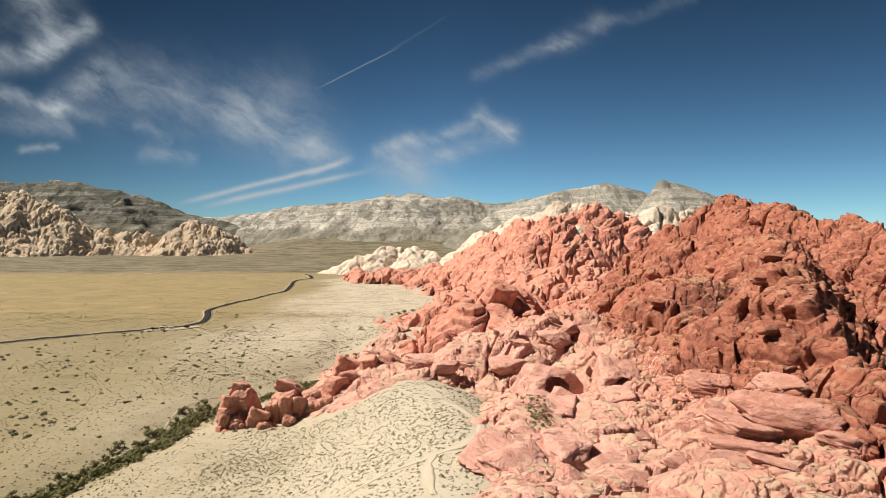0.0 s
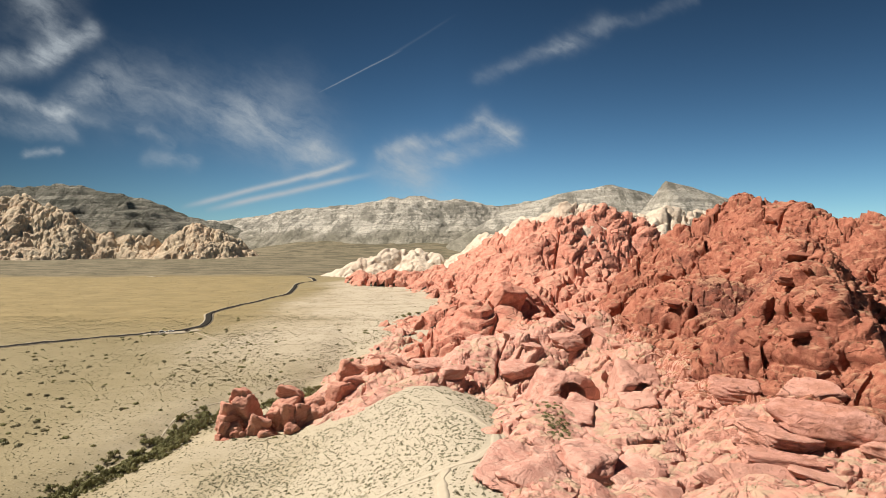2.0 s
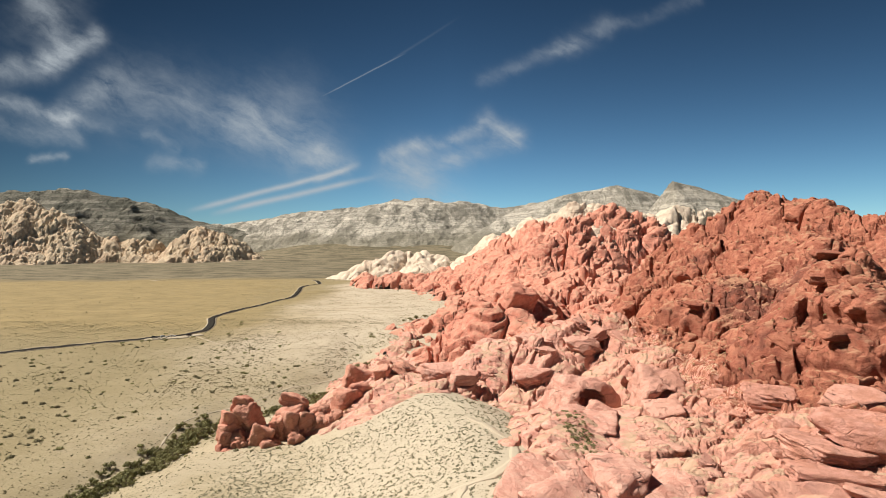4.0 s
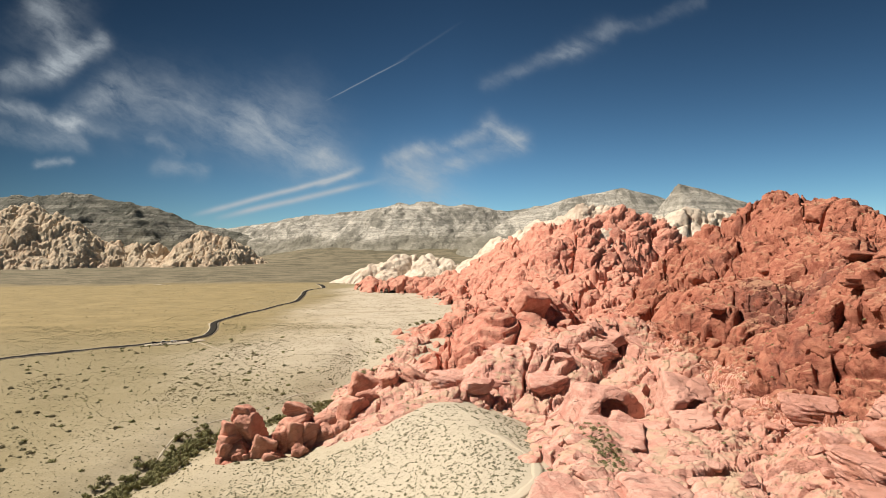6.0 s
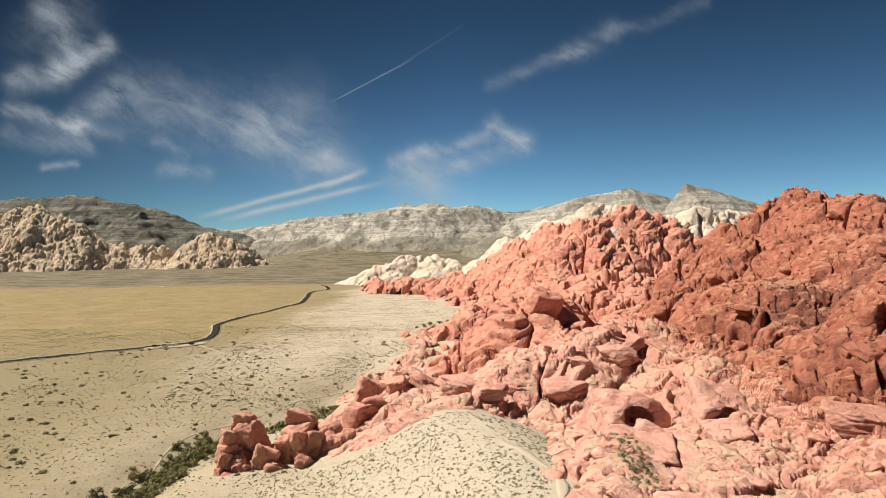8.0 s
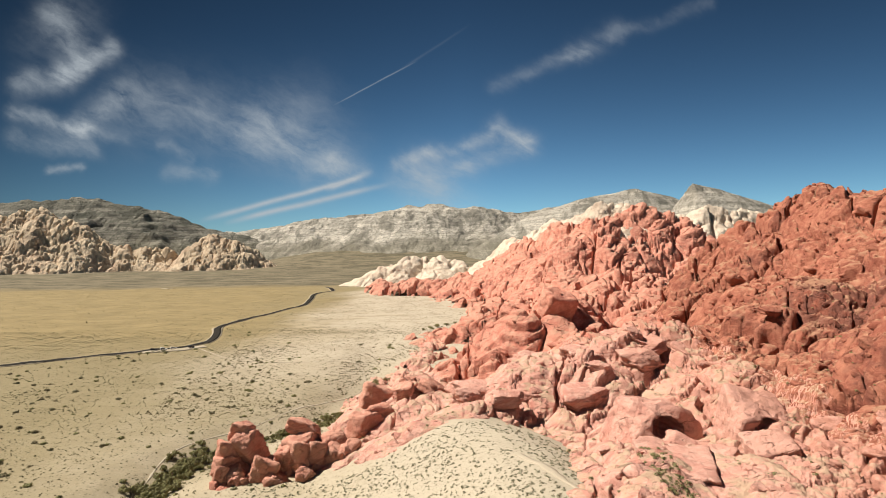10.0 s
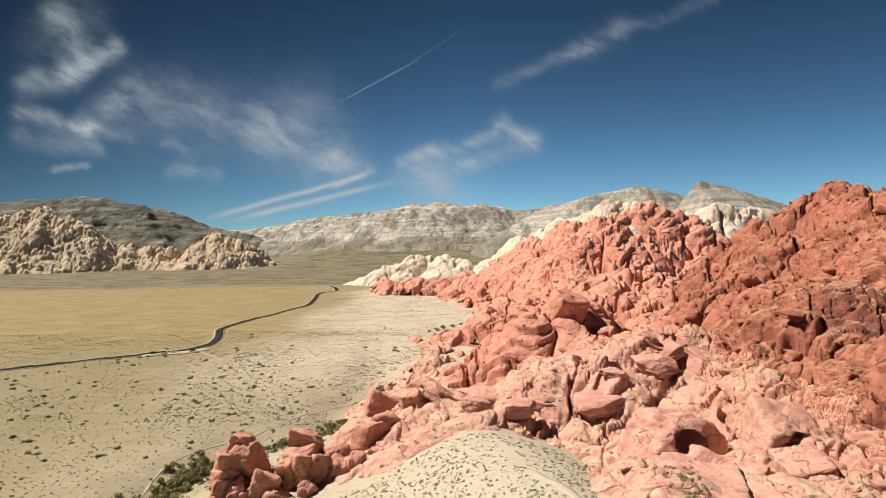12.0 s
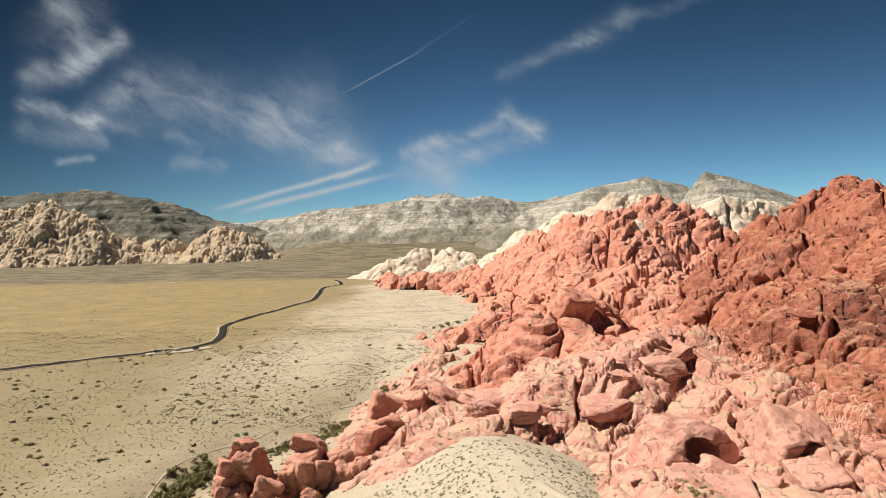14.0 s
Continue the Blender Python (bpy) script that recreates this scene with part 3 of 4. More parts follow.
# ---- red hills ----
shelf = red_surface("red_rock_shelf", 0, (-23, 46), (95, 740), 0.003, SHELF_BED)
tagged(shelf, "low field of cracked pink-red sandstone slabs beside the sand", "rock formation")
hill = red_surface("red_rock_hill", 1, (-12, 24), (400, 1460), 0.0021, HILL_BED)
tagged(hill, "broad red sandstone hill of folded and cracked rock", "rock formation")
peak = red_surface("red_rock_peak", 2, (8, 46), (130, 700), 0.0023, PEAK_BED)
tagged(peak, "steep dark red sandstone peak with hollows and ledges", "rock formation")


def block_mesh(name, seed, divisions, cuts=5, edge=16, material=None, lumpy=1.0, pocket=None, bedded=0.0):
    """A block of rock: a sphere's grid drawn in to rounded, randomly cut faces."""
    rng = np.random.default_rng(seed)
    faces = np.concatenate([np.eye(3), -np.eye(3)]) + rng.normal(0, 0.16, (6, 3))
    faces = np.concatenate([faces, rng.normal(0, 1, (cuts, 3))])
    faces /= np.linalg.norm(faces, axis=1, keepdims=True)
    depth = np.concatenate([rng.uniform(0.75, 1.0, 6), rng.uniform(0.85, 1.1, cuts)])
    bm = bmesh.new()
    bmesh.ops.create_cube(bm, size=2)
    bmesh.ops.subdivide_edges(bm, edges=bm.edges, cuts=divisions - 1, use_grid_fill=True)
    for v in bm.verts:
        way = np.array(v.co.normalized())
        r = (np.clip(faces @ way / depth, 0, None) ** edge).sum() ** (-1 / edge)
        r *= 1 + lumpy * (0.06 * noise.noise(Vector(way * 2.1 + seed)) + 0.04 * noise.noise(Vector(way * 5 + seed)) + 0.02 * noise.noise(Vector(way * 11 + seed)))
        v.co = way * r
        if bedded:
            layer = v.co.z * 3.1 + 0.7 * noise.noise(v.co * 1.6 + Vector((seed, 0, 0)))
            f = layer - math.floor(layer)
            out = 1 + bedded * (f * (0.4 + 0.9 * abs(noise.noise(Vector((math.floor(layer) * 3.7, seed, 0.5))))) - 0.35)
            v.co.x, v.co.y = v.co.x * out, v.co.y * out
        if pocket and v.co.y < 0.2 and math.hypot((v.co.x - pocket[0]) / pocket[2], (v.co.z - pocket[1]) / pocket[3]) < 1:
            v.co.y += pocket[4]
    for f in bm.faces:
        f.smooth = divisions > 3
    me = bpy.data.meshes.new(name)
    bm.to_mesh(me)
    bm.free()
    me.materials.append(material)
    return me


def scatter(which, area, tries, sizes, meshes, seed, keep_level, squash, deep=0.14):
    """Blocks set into a formation, lying with its beds."""
    rng = np.random.default_rng(seed)
    x, y = rng.uniform(area[0], area[1], tries), rng.uniform(area[2], area[3], tries)
    size = sizes[0] * (sizes[1] / sizes[0]) ** (rng.uniform(0, 1, tries) ** 1.8)
    mine = np.stack([part[0](x, y) for part in RED_PARTS])
    owner = np.where((mine.argmax(0) == 1) & (y < 452), 0, mine.argmax(0))
    ok = (owner == which) & (mine.max(0) > ground_height(x, y) + keep_level)
    ok &= fractal(flat(x, y), 60, 2, 200 + seed) > rng.uniform(-0.5, 0.3, tries)
    x, y, size = x[ok], y[ok], size[ok]
    p, normal, _ = red_rock(x, y)
    out = []
    for n in range(len(x)):
        turn = Matrix.Rotation(rng.normal(0.5, 0.4), 4, "Z") @ Matrix.Rotation(rng.normal(0.3, 0.11), 4, "X") @ Matrix.Rotation(rng.normal(0, 0.11), 4, "Y")
        a, b = rng.uniform(0.75, 1.45), rng.uniform(*squash)
        m = Matrix.Translation(p[n] - normal[n] * size[n] * deep) @ turn @ Matrix.Diagonal((size[n] * a * 0.5, size[n] * 0.5, size[n] * b * 0.5, 1))
        out.append((m, meshes[int(rng.integers(len(meshes)))], size[n]))
    return out


def set_blocks(parent, placed, name):
    for m, me, _ in placed:
        ob = new(name, me)
        ob.parent = parent
        ob.matrix_basis = m


def join_blocks(parent, placed, name):
    """Many small blocks as one mesh."""
    points, quads, base = [], [], 0
    cache = {}
    for m, me, _ in placed:
        if me.name not in cache:
            co = np.empty(len(me.vertices) * 3, np.float32)
            me.vertices.foreach_get("co", co)
            ix = np.empty(len(me.loops), np.int32)
            me.loops.foreach_get("vertex_index", ix)
            cache[me.name] = co.reshape(-1, 3), ix.reshape(-1, 4)
        co, ix = cache[me.name]
        k = np.array(m)
        points.append(co @ k[:3, :3].T + k[:3, 3])
        quads.append(ix + base)
        base += len(co)
    points, quads = np.concatenate(points), np.concatenate(quads)
    me = bpy.data.meshes.new(name)
    me.vertices.add(len(points))
    me.vertices.foreach_set("co", points.astype(np.float32).ravel())
    me.loops.add(quads.size)
    me.loops.foreach_set("vertex_index", quads.ravel())
    me.polygons.add(len(quads))
    me.polygons.foreach_set("loop_start", np.arange(0, quads.size, 4, dtype=np.int32))
    me.update(calc_edges=True)
    me.polygons.foreach_set("use_smooth", np.zeros(len(quads), bool))
    me.materials.append(placed[0][1].materials[0])
    ob = new(name, me)
    ob.parent = parent
    return tagged(ob, kind="stuff")


def block_sets(first, material):
    """Large, middling and small blocks of one stone."""
    return ([block_mesh("rock_block", first + n, 5, 5, 24, material) for n in range(6)],
            [block_mesh("rock_rubble", first + 20 + n, 3, 5, 26, material) for n in range(8)],
            [block_mesh("rock_rubble", first + 40 + n, 2, 6, 30, material) for n in range(6)])


SHELF_SET, HILL_SET, PEAK_SET = block_sets(100, SHELF_RED), block_sets(200, HILL_RED), block_sets(300, PEAK_RED)
set_blocks(shelf, scatter(0, (-60, 135, 150, 470), 300, (4, 10), SHELF_SET[0], 1, 1.0, (0.35, 0.6))[:270], "rock_block")
set_blocks(hill, scatter(1, (-100, 300, 450, 1100), 260, (6, 15), HILL_SET[0], 2, 2.0, (0.4, 0.7), 0.3)[:160], "rock_block")
set_blocks(peak, scatter(2, (60, 330, 170, 640), 360, (4, 11), PEAK_SET[0], 3, 2.0, (0.4, 0.7), 0.3)[:200], "rock_block")
join_blocks(shelf, scatter(0, (-110, 140, 150, 760), 1500, (1.6, 4.5), SHELF_SET[1], 4, 0.0, (0.45, 0.8)), "rock_rubble")
join_blocks(hill, scatter(1, (-200, 310, 450, 1300), 1500, (2.5, 6), HILL_SET[1], 5, 1.0, (0.5, 0.9)), "rock_rubble")
join_blocks(peak, scatter(2, (60, 350, 150, 680), 1900, (1.8, 5), PEAK_SET[1], 6, 1.0, (0.5, 0.9)), "rock_rubble")
join_blocks(shelf, scatter(0, (-110, 140, 150, 760), 4500, (0.9, 3.0), SHELF_SET[2], 7, 0.0, (0.5, 0.9)), "rock_rubble")
join_blocks(peak, scatter(2, (60, 330, 150, 640), 6500, (0.9, 3.0), PEAK_SET[2], 8, 0.0, (0.5, 0.9)), "rock_rubble")
join_blocks(hill, scatter(1, (-200, 310, 450, 1200), 4000, (1.4, 3.5), HILL_SET[2], 9, 0.0, (0.5, 0.9)), "rock_rubble")

# the great slabs that stand out: x, y, half sizes, lean and turn in degrees, how far sunk
SLABS = [
    (20, 426, 10, 9, 6.5, 10, 20, -0.1), (42, 414, 12, 11, 7, 8, -12, -0.1), (-6, 404, 18, 12, 6, 13, 26, 0.0), (66, 398, 9, 8, 5, 6, 18, 0.1), (12, 380, 9, 7, 4.5, 8, -20, 0.0), (34, 372, 10, 8, 4.5, 8, 12, 0.1), (-14, 376, 7, 6, 4, 8, 40, 0.1), (47, 272, 8, 25, 6, -3, -8, 0.75),
    (14, 200, 9, 22, 5, 3, -8, 0.62), (36, 205, 7, 17, 5, 3, -6, 0.55), (108, 208, 15, 7, 5, 14, -24, 0.5), (84, 188, 11, 5, 3, 10, -18, 0.3), (118, 240, 9, 6, 3.5, 16, -30, 0.9), (104, 262, 10, 7, 3.5, 12, -20, 0.7),
    (2, 362, 7, 5, 3, 6, 10, 0.3), (92, 210, 10, 12, 4, 8, 30, 0.6)]
GREAT = [block_mesh("rock_slab", 400 + n, 16, 8, 30, SHELF_RED, 1.4, None, 0.16) for n in range(7)]
for n, (x, y, a, b, c, lean, turn, sunk) in enumerate(SLABS):
    z = red_height(np.array([float(x)]), np.array([float(y)]))[0]
    ob = new("rock_slab", GREAT[n % 7])
    ob.parent = shelf
    ob.matrix_basis = pose(x, y, z + c * (0.35 - sunk), lean, lean * 0.4, turn) @ Matrix.Diagonal((a, b, c, 1))

set_blocks(shelf, scatter(0, (-30, 132, 165, 445), 130, (10, 22), GREAT, 11, 0.5, (0.30, 0.5), 0.10), "rock_slab")

# brows of rock that overhang the hollows of the peak: x, y, z, half sizes, turn
BROWS = [(170, 349, 66, 8, 6, 2.6, -10), (160, 372, 60, 6, 6, 4, 20), (146, 280, 60, 8, 5, 2.4, -18), (134, 279, 49, 7, 5, 2.2, 14),
         (117, 460, 36, 5, 4, 1.8, -8), (124, 396, 37, 5, 4, 1.6, 12), (125, 336, 36, 6, 5, 2.2, -15), (186, 330, 62, 7, 5, 2.2, 8), (152, 318, 52, 9, 5, 2.4, -12)]
for n, (x, y, z, a, b, c, turn) in enumerate(BROWS):
    z = float(red_rock(np.array([float(x)]), np.array([float(y)]))[0][0, 2]) + c * 0.8
    ob = new("rock_brow", block_mesh("rock_brow", 600 + n, 10, 6, 20, PEAK_RED, 1.8, None, 0.2))
    ob.parent = peak
    ob.matrix_basis = pose(x, y - 2.5, z, 12, 4, turn) @ Matrix.Diagonal((a, b, c, 1))

# rocks with a cave worn into the sunny side
for n, (parent, x, y, z, a, b, c, mat) in enumerate((
        (shelf, 50, 320, 8, 15, 13, 12, SHELF_RED), (shelf, 78, 304, 11.5, 12, 12, 11, SHELF_RED))):
    ob = new("cave_rock", block_mesh("cave_rock", 450 + n, 26, 5, 9, mat, 1.6, (0.0, 0.22, 0.36, 0.34, 1.1)))
    ob.parent = parent
    ob.matrix_basis = pose(x, y, z, 0, 5, 12 - 9 * n) @ Matrix.Diagonal((a, b, c, 1))

# the knob at the hill's foot
for x, y, z, a, b, c, turn in ((40, 506, 33, 13, 12, 13, 20), (17, 514, 30, 12, 11, 8, -15)):
    ob = new("rock_knob", block_mesh("rock_knob", 470 + int(x), 16, 6, 9, HILL_RED, 2.2))
    ob.parent = hill
    ob.matrix_basis = pose(x, y, z, 18, 8, turn) @ Matrix.Diagonal((a, b, c, 1))

# rounded boulders of the outcrop above the wash
# x, y, z, half width, half height
WEST_HEAP = [(-106, 355, -2.0, 4.8, 5.7), (-102, 352, -6.0, 5.2, 7.4), (-110, 350, -8.4, 5.0, 4.2), (-111, 343, -17.2, 3.3, 6.5), (-105, 344, -16.1, 4.7, 5.1),
             (-105, 339, -22.1, 7.1, 5.4), (-111, 347, -12.1, 4.6, 4.8), (-89, 341, -19.1, 5.5, 5.4), (-96, 345, -15.0, 4.6, 6.5), (-87, 349, -9.9, 4.0, 5.6)]
EAST_HEAP = [(-81, 356, -0.5, 7.2, 4.3), (-81, 353, -4.9, 7.8, 4.9), (-80, 349, -9.5, 7.3, 5.2), (-74, 349, -9.6, 4.7, 6.3), (-68, 353, -4.3, 6.1, 4.2), (-66, 350, -8.6, 5.4, 5.6),
             (-61, 382, -6.6, 7.0, 7.7), (-55, 390, -3.2, 7.6, 5.5), (-63, 428, -4.6, 6.8, 7.9), (-45, 417, 1.8, 4.9, 5.1), (-43, 429, 3.0, 5.9, 4.4), (-32, 419, 3.4, 9.1, 4.3)]
ROUND = [block_mesh("boulder", 500 + n, 14, 7, 12, HEAP_RED, 2.0, None, 0.14) for n in range(6)]
for heap, label in ((WEST_HEAP, "rounded red sandstone boulder heaped above the wash"), (EAST_HEAP, "rounded red sandstone boulder beside the sand dome")):
    for n, (x, y, z, a, c) in enumerate(heap):
        ob = new("boulder", ROUND[n % 6])
        ob.matrix_basis = pose(x, y, z, 14 * math.sin(n * 1.7), 24 * math.cos(2.3 * n), 0) @ Matrix.Diagonal((a, min(a, c) * 1.2, c * 1.12, 1)) @ pose(0, 0, 0, 0, 0, 70 * n)
        tagged(ob, label, "boulder", "outcrop boulders")

small = np.random.default_rng(61)
for n in range(46):
    t, off = small.uniform(0, 1), small.normal(0, 3.5)
    x, y = -114 + 54 * t, 343 + 6 * t + off
    size = small.uniform(1.3, 3.6)
    ob = new("boulder", ROUND[n % 6])
    z = max(ground_at(x, y), float(red_rock(np.array([x]), np.array([y]))[0][0, 2]))
    ob.matrix_basis = pose(x, y, z + 0.35 * size, *small.uniform(-35, 35, 2), small.uniform(0, 360)) @ Matrix.Diagonal((size, size * small.uniform(0.7, 1.1), size * small.uniform(0.7, 1.3), 1))
    tagged(ob, "small red sandstone boulder wedged in the outcrop", "boulder", "small outcrop boulders")


# ---- pale rock behind ----
def cream_height(x, y):
    crown = crest(x, y, [(70, 1260, 90), (130, 1090, 118), (172, 996, 140), (222, 1000, 142), (258, 1030, 112), (305, 1110, 120), (345, 1095, 135), (390, 1110, 130), (470, 1120, 110)], 1.2, 14)
    white = crest(x, y, [(-300, 1560, -2), (-225, 1530, 16), (-170, 1510, 50), (-110, 1535, 60), (-65, 1530, 70), (-20, 1500, 52), (60, 1430, 62)], 0.6)
    return union(4.0, crown, white)


cream = surface("cream_rock_hill", (-13, 30), (840, 1640), (0.0019, 0.0019), cream_height,
                lambda p: weather(p, [(70, 26, 1.3), (30, 15, 1.2), (12, 7, 1.2)], [(12, 0.5), (5, 0.5)]), CREAM, 14.0)
tagged(cream, "cream-white sandstone knobs behind the red hill", "rock formation")


# ---- distance ----
def left_cliff_height(x, y):
    return union(9.0, crest(x, y, [(-2400, 2800, 230), (-1992, 3000, 268), (-1890, 3050, 300), (-1801, 3050, 268), (-1687, 3050, 205), (-1560, 3060, 142), (-1382, 3080, 118), (-1255, 3090, 70)], 0.9, 12),
                 crest(x, y, [(-1240, 3090, 80), (-1153, 3060, 152), (-1051, 3060, 152), (-975, 3060, 106), (-887, 3060, 25)], 0.7, 12))


cliff = surface("buff_cliff", (-41, -15), (2750, 3750), (0.00105, 0.0009), left_cliff_height,
                lambda p: weather(p, [(95, 44, 0.8), (38, 24, 0.8), (17, 14, 0.9), (9, 7, 1)], [], 1.0), BUFF, 40.0)
tagged(cliff, "buff and pink sandstone cliffs with dark clefts across the plain", "cliff")


def dark_mountain_height(x, y):
    return crest(x, y, [(-3600, 3700, 350), (-2900, 3900, 390), (-2580, 3950, 395), (-2267, 3950, 425), (-2152, 3950, 418), (-1790, 3950, 333), (-1527, 3950, 226), (-1330, 3950, 195), (-1000, 3950, 120)], 0.42, 25)


def long_mountain_height(x, y):
    return crest(x, y, [(-2000, 4250, 190), (-1360, 4250, 212), (-1112, 4250, 247), (-1005, 4250, 273), (-793, 4250, 300), (-474, 4250, 332), (-333, 4250, 360), (-156, 4250, 360),
                        (-50, 4250, 338), (57, 4250, 346), (340, 4250, 295), (712, 4250, 372), (1000, 4250, 300)], 0.36, 25)


def tilted_peak_height(x, y):
    dome = crest(x, y, [(330, 3400, 250), (553, 3300, 312), (800, 3300, 354), (950, 3300, 318), (1010, 3300, 270)], 0.6, 20)
    tilted = crest(x, y, [(893, 2790, 327), (1000, 2790, 300), (1153, 2790, 250), (1400, 2790, 170), (2000, 2790, 100)], 0.62, 6)
    return union(4.0, dome, np.minimum(tilted, 325 - 2.6 * (893 - x)))


def mountain(label, xs, ys, height, material, step, relief, spine):
    gx, gy = np.meshgrid(np.arange(*xs, step), np.arange(*ys, step))
    x, y = gx.ravel(), gy.ravel()
    p = flat(x, y)
    low = ground_height(x, y)
    z = height(x, y)
    up = smooth(0, 120, z - low) * (0.25 + 0.75 * smooth(0, 90, height(x, np.full_like(x, spine)) - z))
    z = z + relief * up * (fractal(p * np.array((1, 0.45, 1), np.float32), 330, 6, 120, 0.52, True) * 0.40 - 0.1) + 0.12 * relief * fractal(p, 70, 3, 130)
    # level beds weather into cliffs and benches
    b = z + 14 * fractal(p, 700, 2, 140)
    z = z + 3.4 * up * np.sin(b * 2 * math.pi / 57) + 1.5 * up * np.sin(b * 2 * math.pi / 21)
    ob = sheet("mountain", np.stack([x, y, z], 1), gx.shape[1], gx.shape[0], z > low - 40, material)
    return tagged(ob, label, "mountain")


mountain("dark grey limestone mountain above the buff cliffs", (-3700, -900), (3000, 4500), dark_mountain_height, DARK, 11.0, 95, 3950)
mountain("long grey limestone mountain with pale level beds", (-2300, 1300), (2900, 4650), long_mountain_height, GREY, 9.5, 70, 4250)
mountain("grey limestone dome and tilted peak behind the hills", (-420, 2200), (2400, 3800), tilted_peak_height, GREY, 7.0, 16, 2790)

# ---- road, paths ----


def spline(points, step):
    """Points every step metres along a smooth line through the given ones."""
    p = np.array(points, float)
    p = np.concatenate([[2 * p[0] - p[1]], p, [2 * p[-1] - p[-2]]])
    out = []
    for a, b, c, d in zip(p, p[1:], p[2:], p[3:]):
        for t in np.arange(0, 1, step / np.linalg.norm(c - b)):
            out.append(0.5 * (2 * b + (c - a) * t + (2 * a - 5 * b + 4 * c - d) * t**2 + (3 * b - a - 3 * c + d) * t**3))
    return np.array(out)


def ribbon(name, points, width, lift, material, ragged=0.0):
    """A strip laid on the ground, with a thickness at its edges."""
    line = spline(points, 3.0)
    way = np.gradient(line, axis=0)
    side = np.stack([way[:, 1], -way[:, 0]], 1) / np.linalg.norm(way, axis=1, keepdims=True)
    w = width / 2 * (1 + ragged * fractal(flat(line[:, 0], line[:, 1]), 6, 2, 300))
    rows = []
    for s, drop in ((-1.0, -0.4), (-1.0, 0.0), (-0.33, 0.02), (0.33, 0.02), (1.0, 0.0), (1.0, -0.4)):
        q = line + side * (s * w)[:, None]
        rows.append(np.stack([q[:, 0], q[:, 1], ground_height(q[:, 0], q[:, 1]) + lift + drop], 1))
    return sheet(name, np.stack(rows, 1).reshape(-1, 3), len(rows), len(line), np.ones(len(rows) * len(line), bool), material)


DOME_PATHS = [(-44, 186), (-32, 198), (-18, 204), (-3, 206), (8, 214), (14, 242), (8, 268), (0, 289)], [(-3, 206), (-4, 190), (-2, 165)]
ROAD = [(-760, 420), (-560, 475), (-440, 514), (-358, 548), (-316, 570), (-288, 589), (-260, 604), (-239, 616), (-230, 642), (-238, 685),
        (-254, 735), (-257, 785), (-252, 858), (-241, 945), (-233, 1000), (-248, 1110), (-268, 1225), (-258, 1330), (-300, 1480)]
tagged(ribbon("road", ROAD, 6.6, 0.45, ASPHALT), "two-lane dark asphalt road winding over the plain", "road", kind="structure")
tagged(ribbon("road_shoulder", ROAD, 9.2, 0.30, GRAVEL, 0.15), "pale gravel shoulder along the asphalt road", "shoulder", kind="structure")
tagged(ribbon("pull_off", [(-262, 594), (-248, 601), (-236, 606), (-222, 618)], 9.0, 0.36, GRAVEL), "gravel pull-off beside the road", "parking", kind="structure")
tagged(ribbon("far_pull_off", [(-670, 1535), (-665, 1552), (-665, 1589)], 16.0, 0.5, DIRT), "pale bare gravel lot far across the flats", "parking", kind="structure")
for path in (DOME_PATHS[0], DOME_PATHS[1],
             [(-164, 262), (-160, 283), (-154, 320), (-148, 350), (-150, 385), (-142, 408), (-123, 429), (-100, 468), (-80, 508), (-88, 560)],
             [(-228, 612), (-190, 575), (-150, 560), (-110, 556), (-70, 570)]):
    tagged(ribbon("footpath", path, 2.3 if path[0][0] > -50 else 0.7, 0.14, DIRT, 0.7), "pale trodden dirt footpath across the sand", "path", kind="structure")

# ---- plants ----


def tuft(seed, blades, spread, flat_top=0.75):
    """A shrub's leaves: small bent faces over an uneven dome, as points and triangles."""
    rng = np.random.default_rng(seed)
    way = rng.normal(0, 1, (blades, 3))
    way[:, 2] = np.abs(way[:, 2]) * 0.9 + 0.05
    way /= np.linalg.norm(way, axis=1, keepdims=True)
    at = way * rng.uniform(0.45, 1.0, (blades, 1)) * (1, 1, flat_top)
    a = np.cross(way, rng.normal(0, 1, (blades, 3)))
    a /= np.linalg.norm(a, axis=1, keepdims=True)
    b = np.cross(way, a) * 0.9 + way * rng.uniform(-0.15, 0.35, (blades, 1))
    s = spread * rng.uniform(0.6, 1.4, (blades, 1))
    p = np.stack([at - a * s - b * s * 0.5, at + a * s - b * s * 0.4, at + b * s], 1).reshape(-1, 3)
    return p


def triangles(name, p, material):
    me = bpy.data.meshes.new(name)
    me.vertices.add(len(p))
    me.vertices.foreach_set("co", p.astype(np.float32).ravel())
    me.loops.add(len(p))
    me.loops.foreach_set("vertex_index", np.arange(len(p), dtype=np.int32))
    me.polygons.add(len(p) // 3)
    me.polygons.foreach_set("loop_start", np.arange(0, len(p), 3, dtype=np.int32))
    me.update(calc_edges=True)
    me.materials.append(material)
    return me


def clear_of_road(x, y, gap=7.0):
    return -crest(x, y, [(a, b, 0) for a, b in ROAD], 1.0, 0.5) > gap


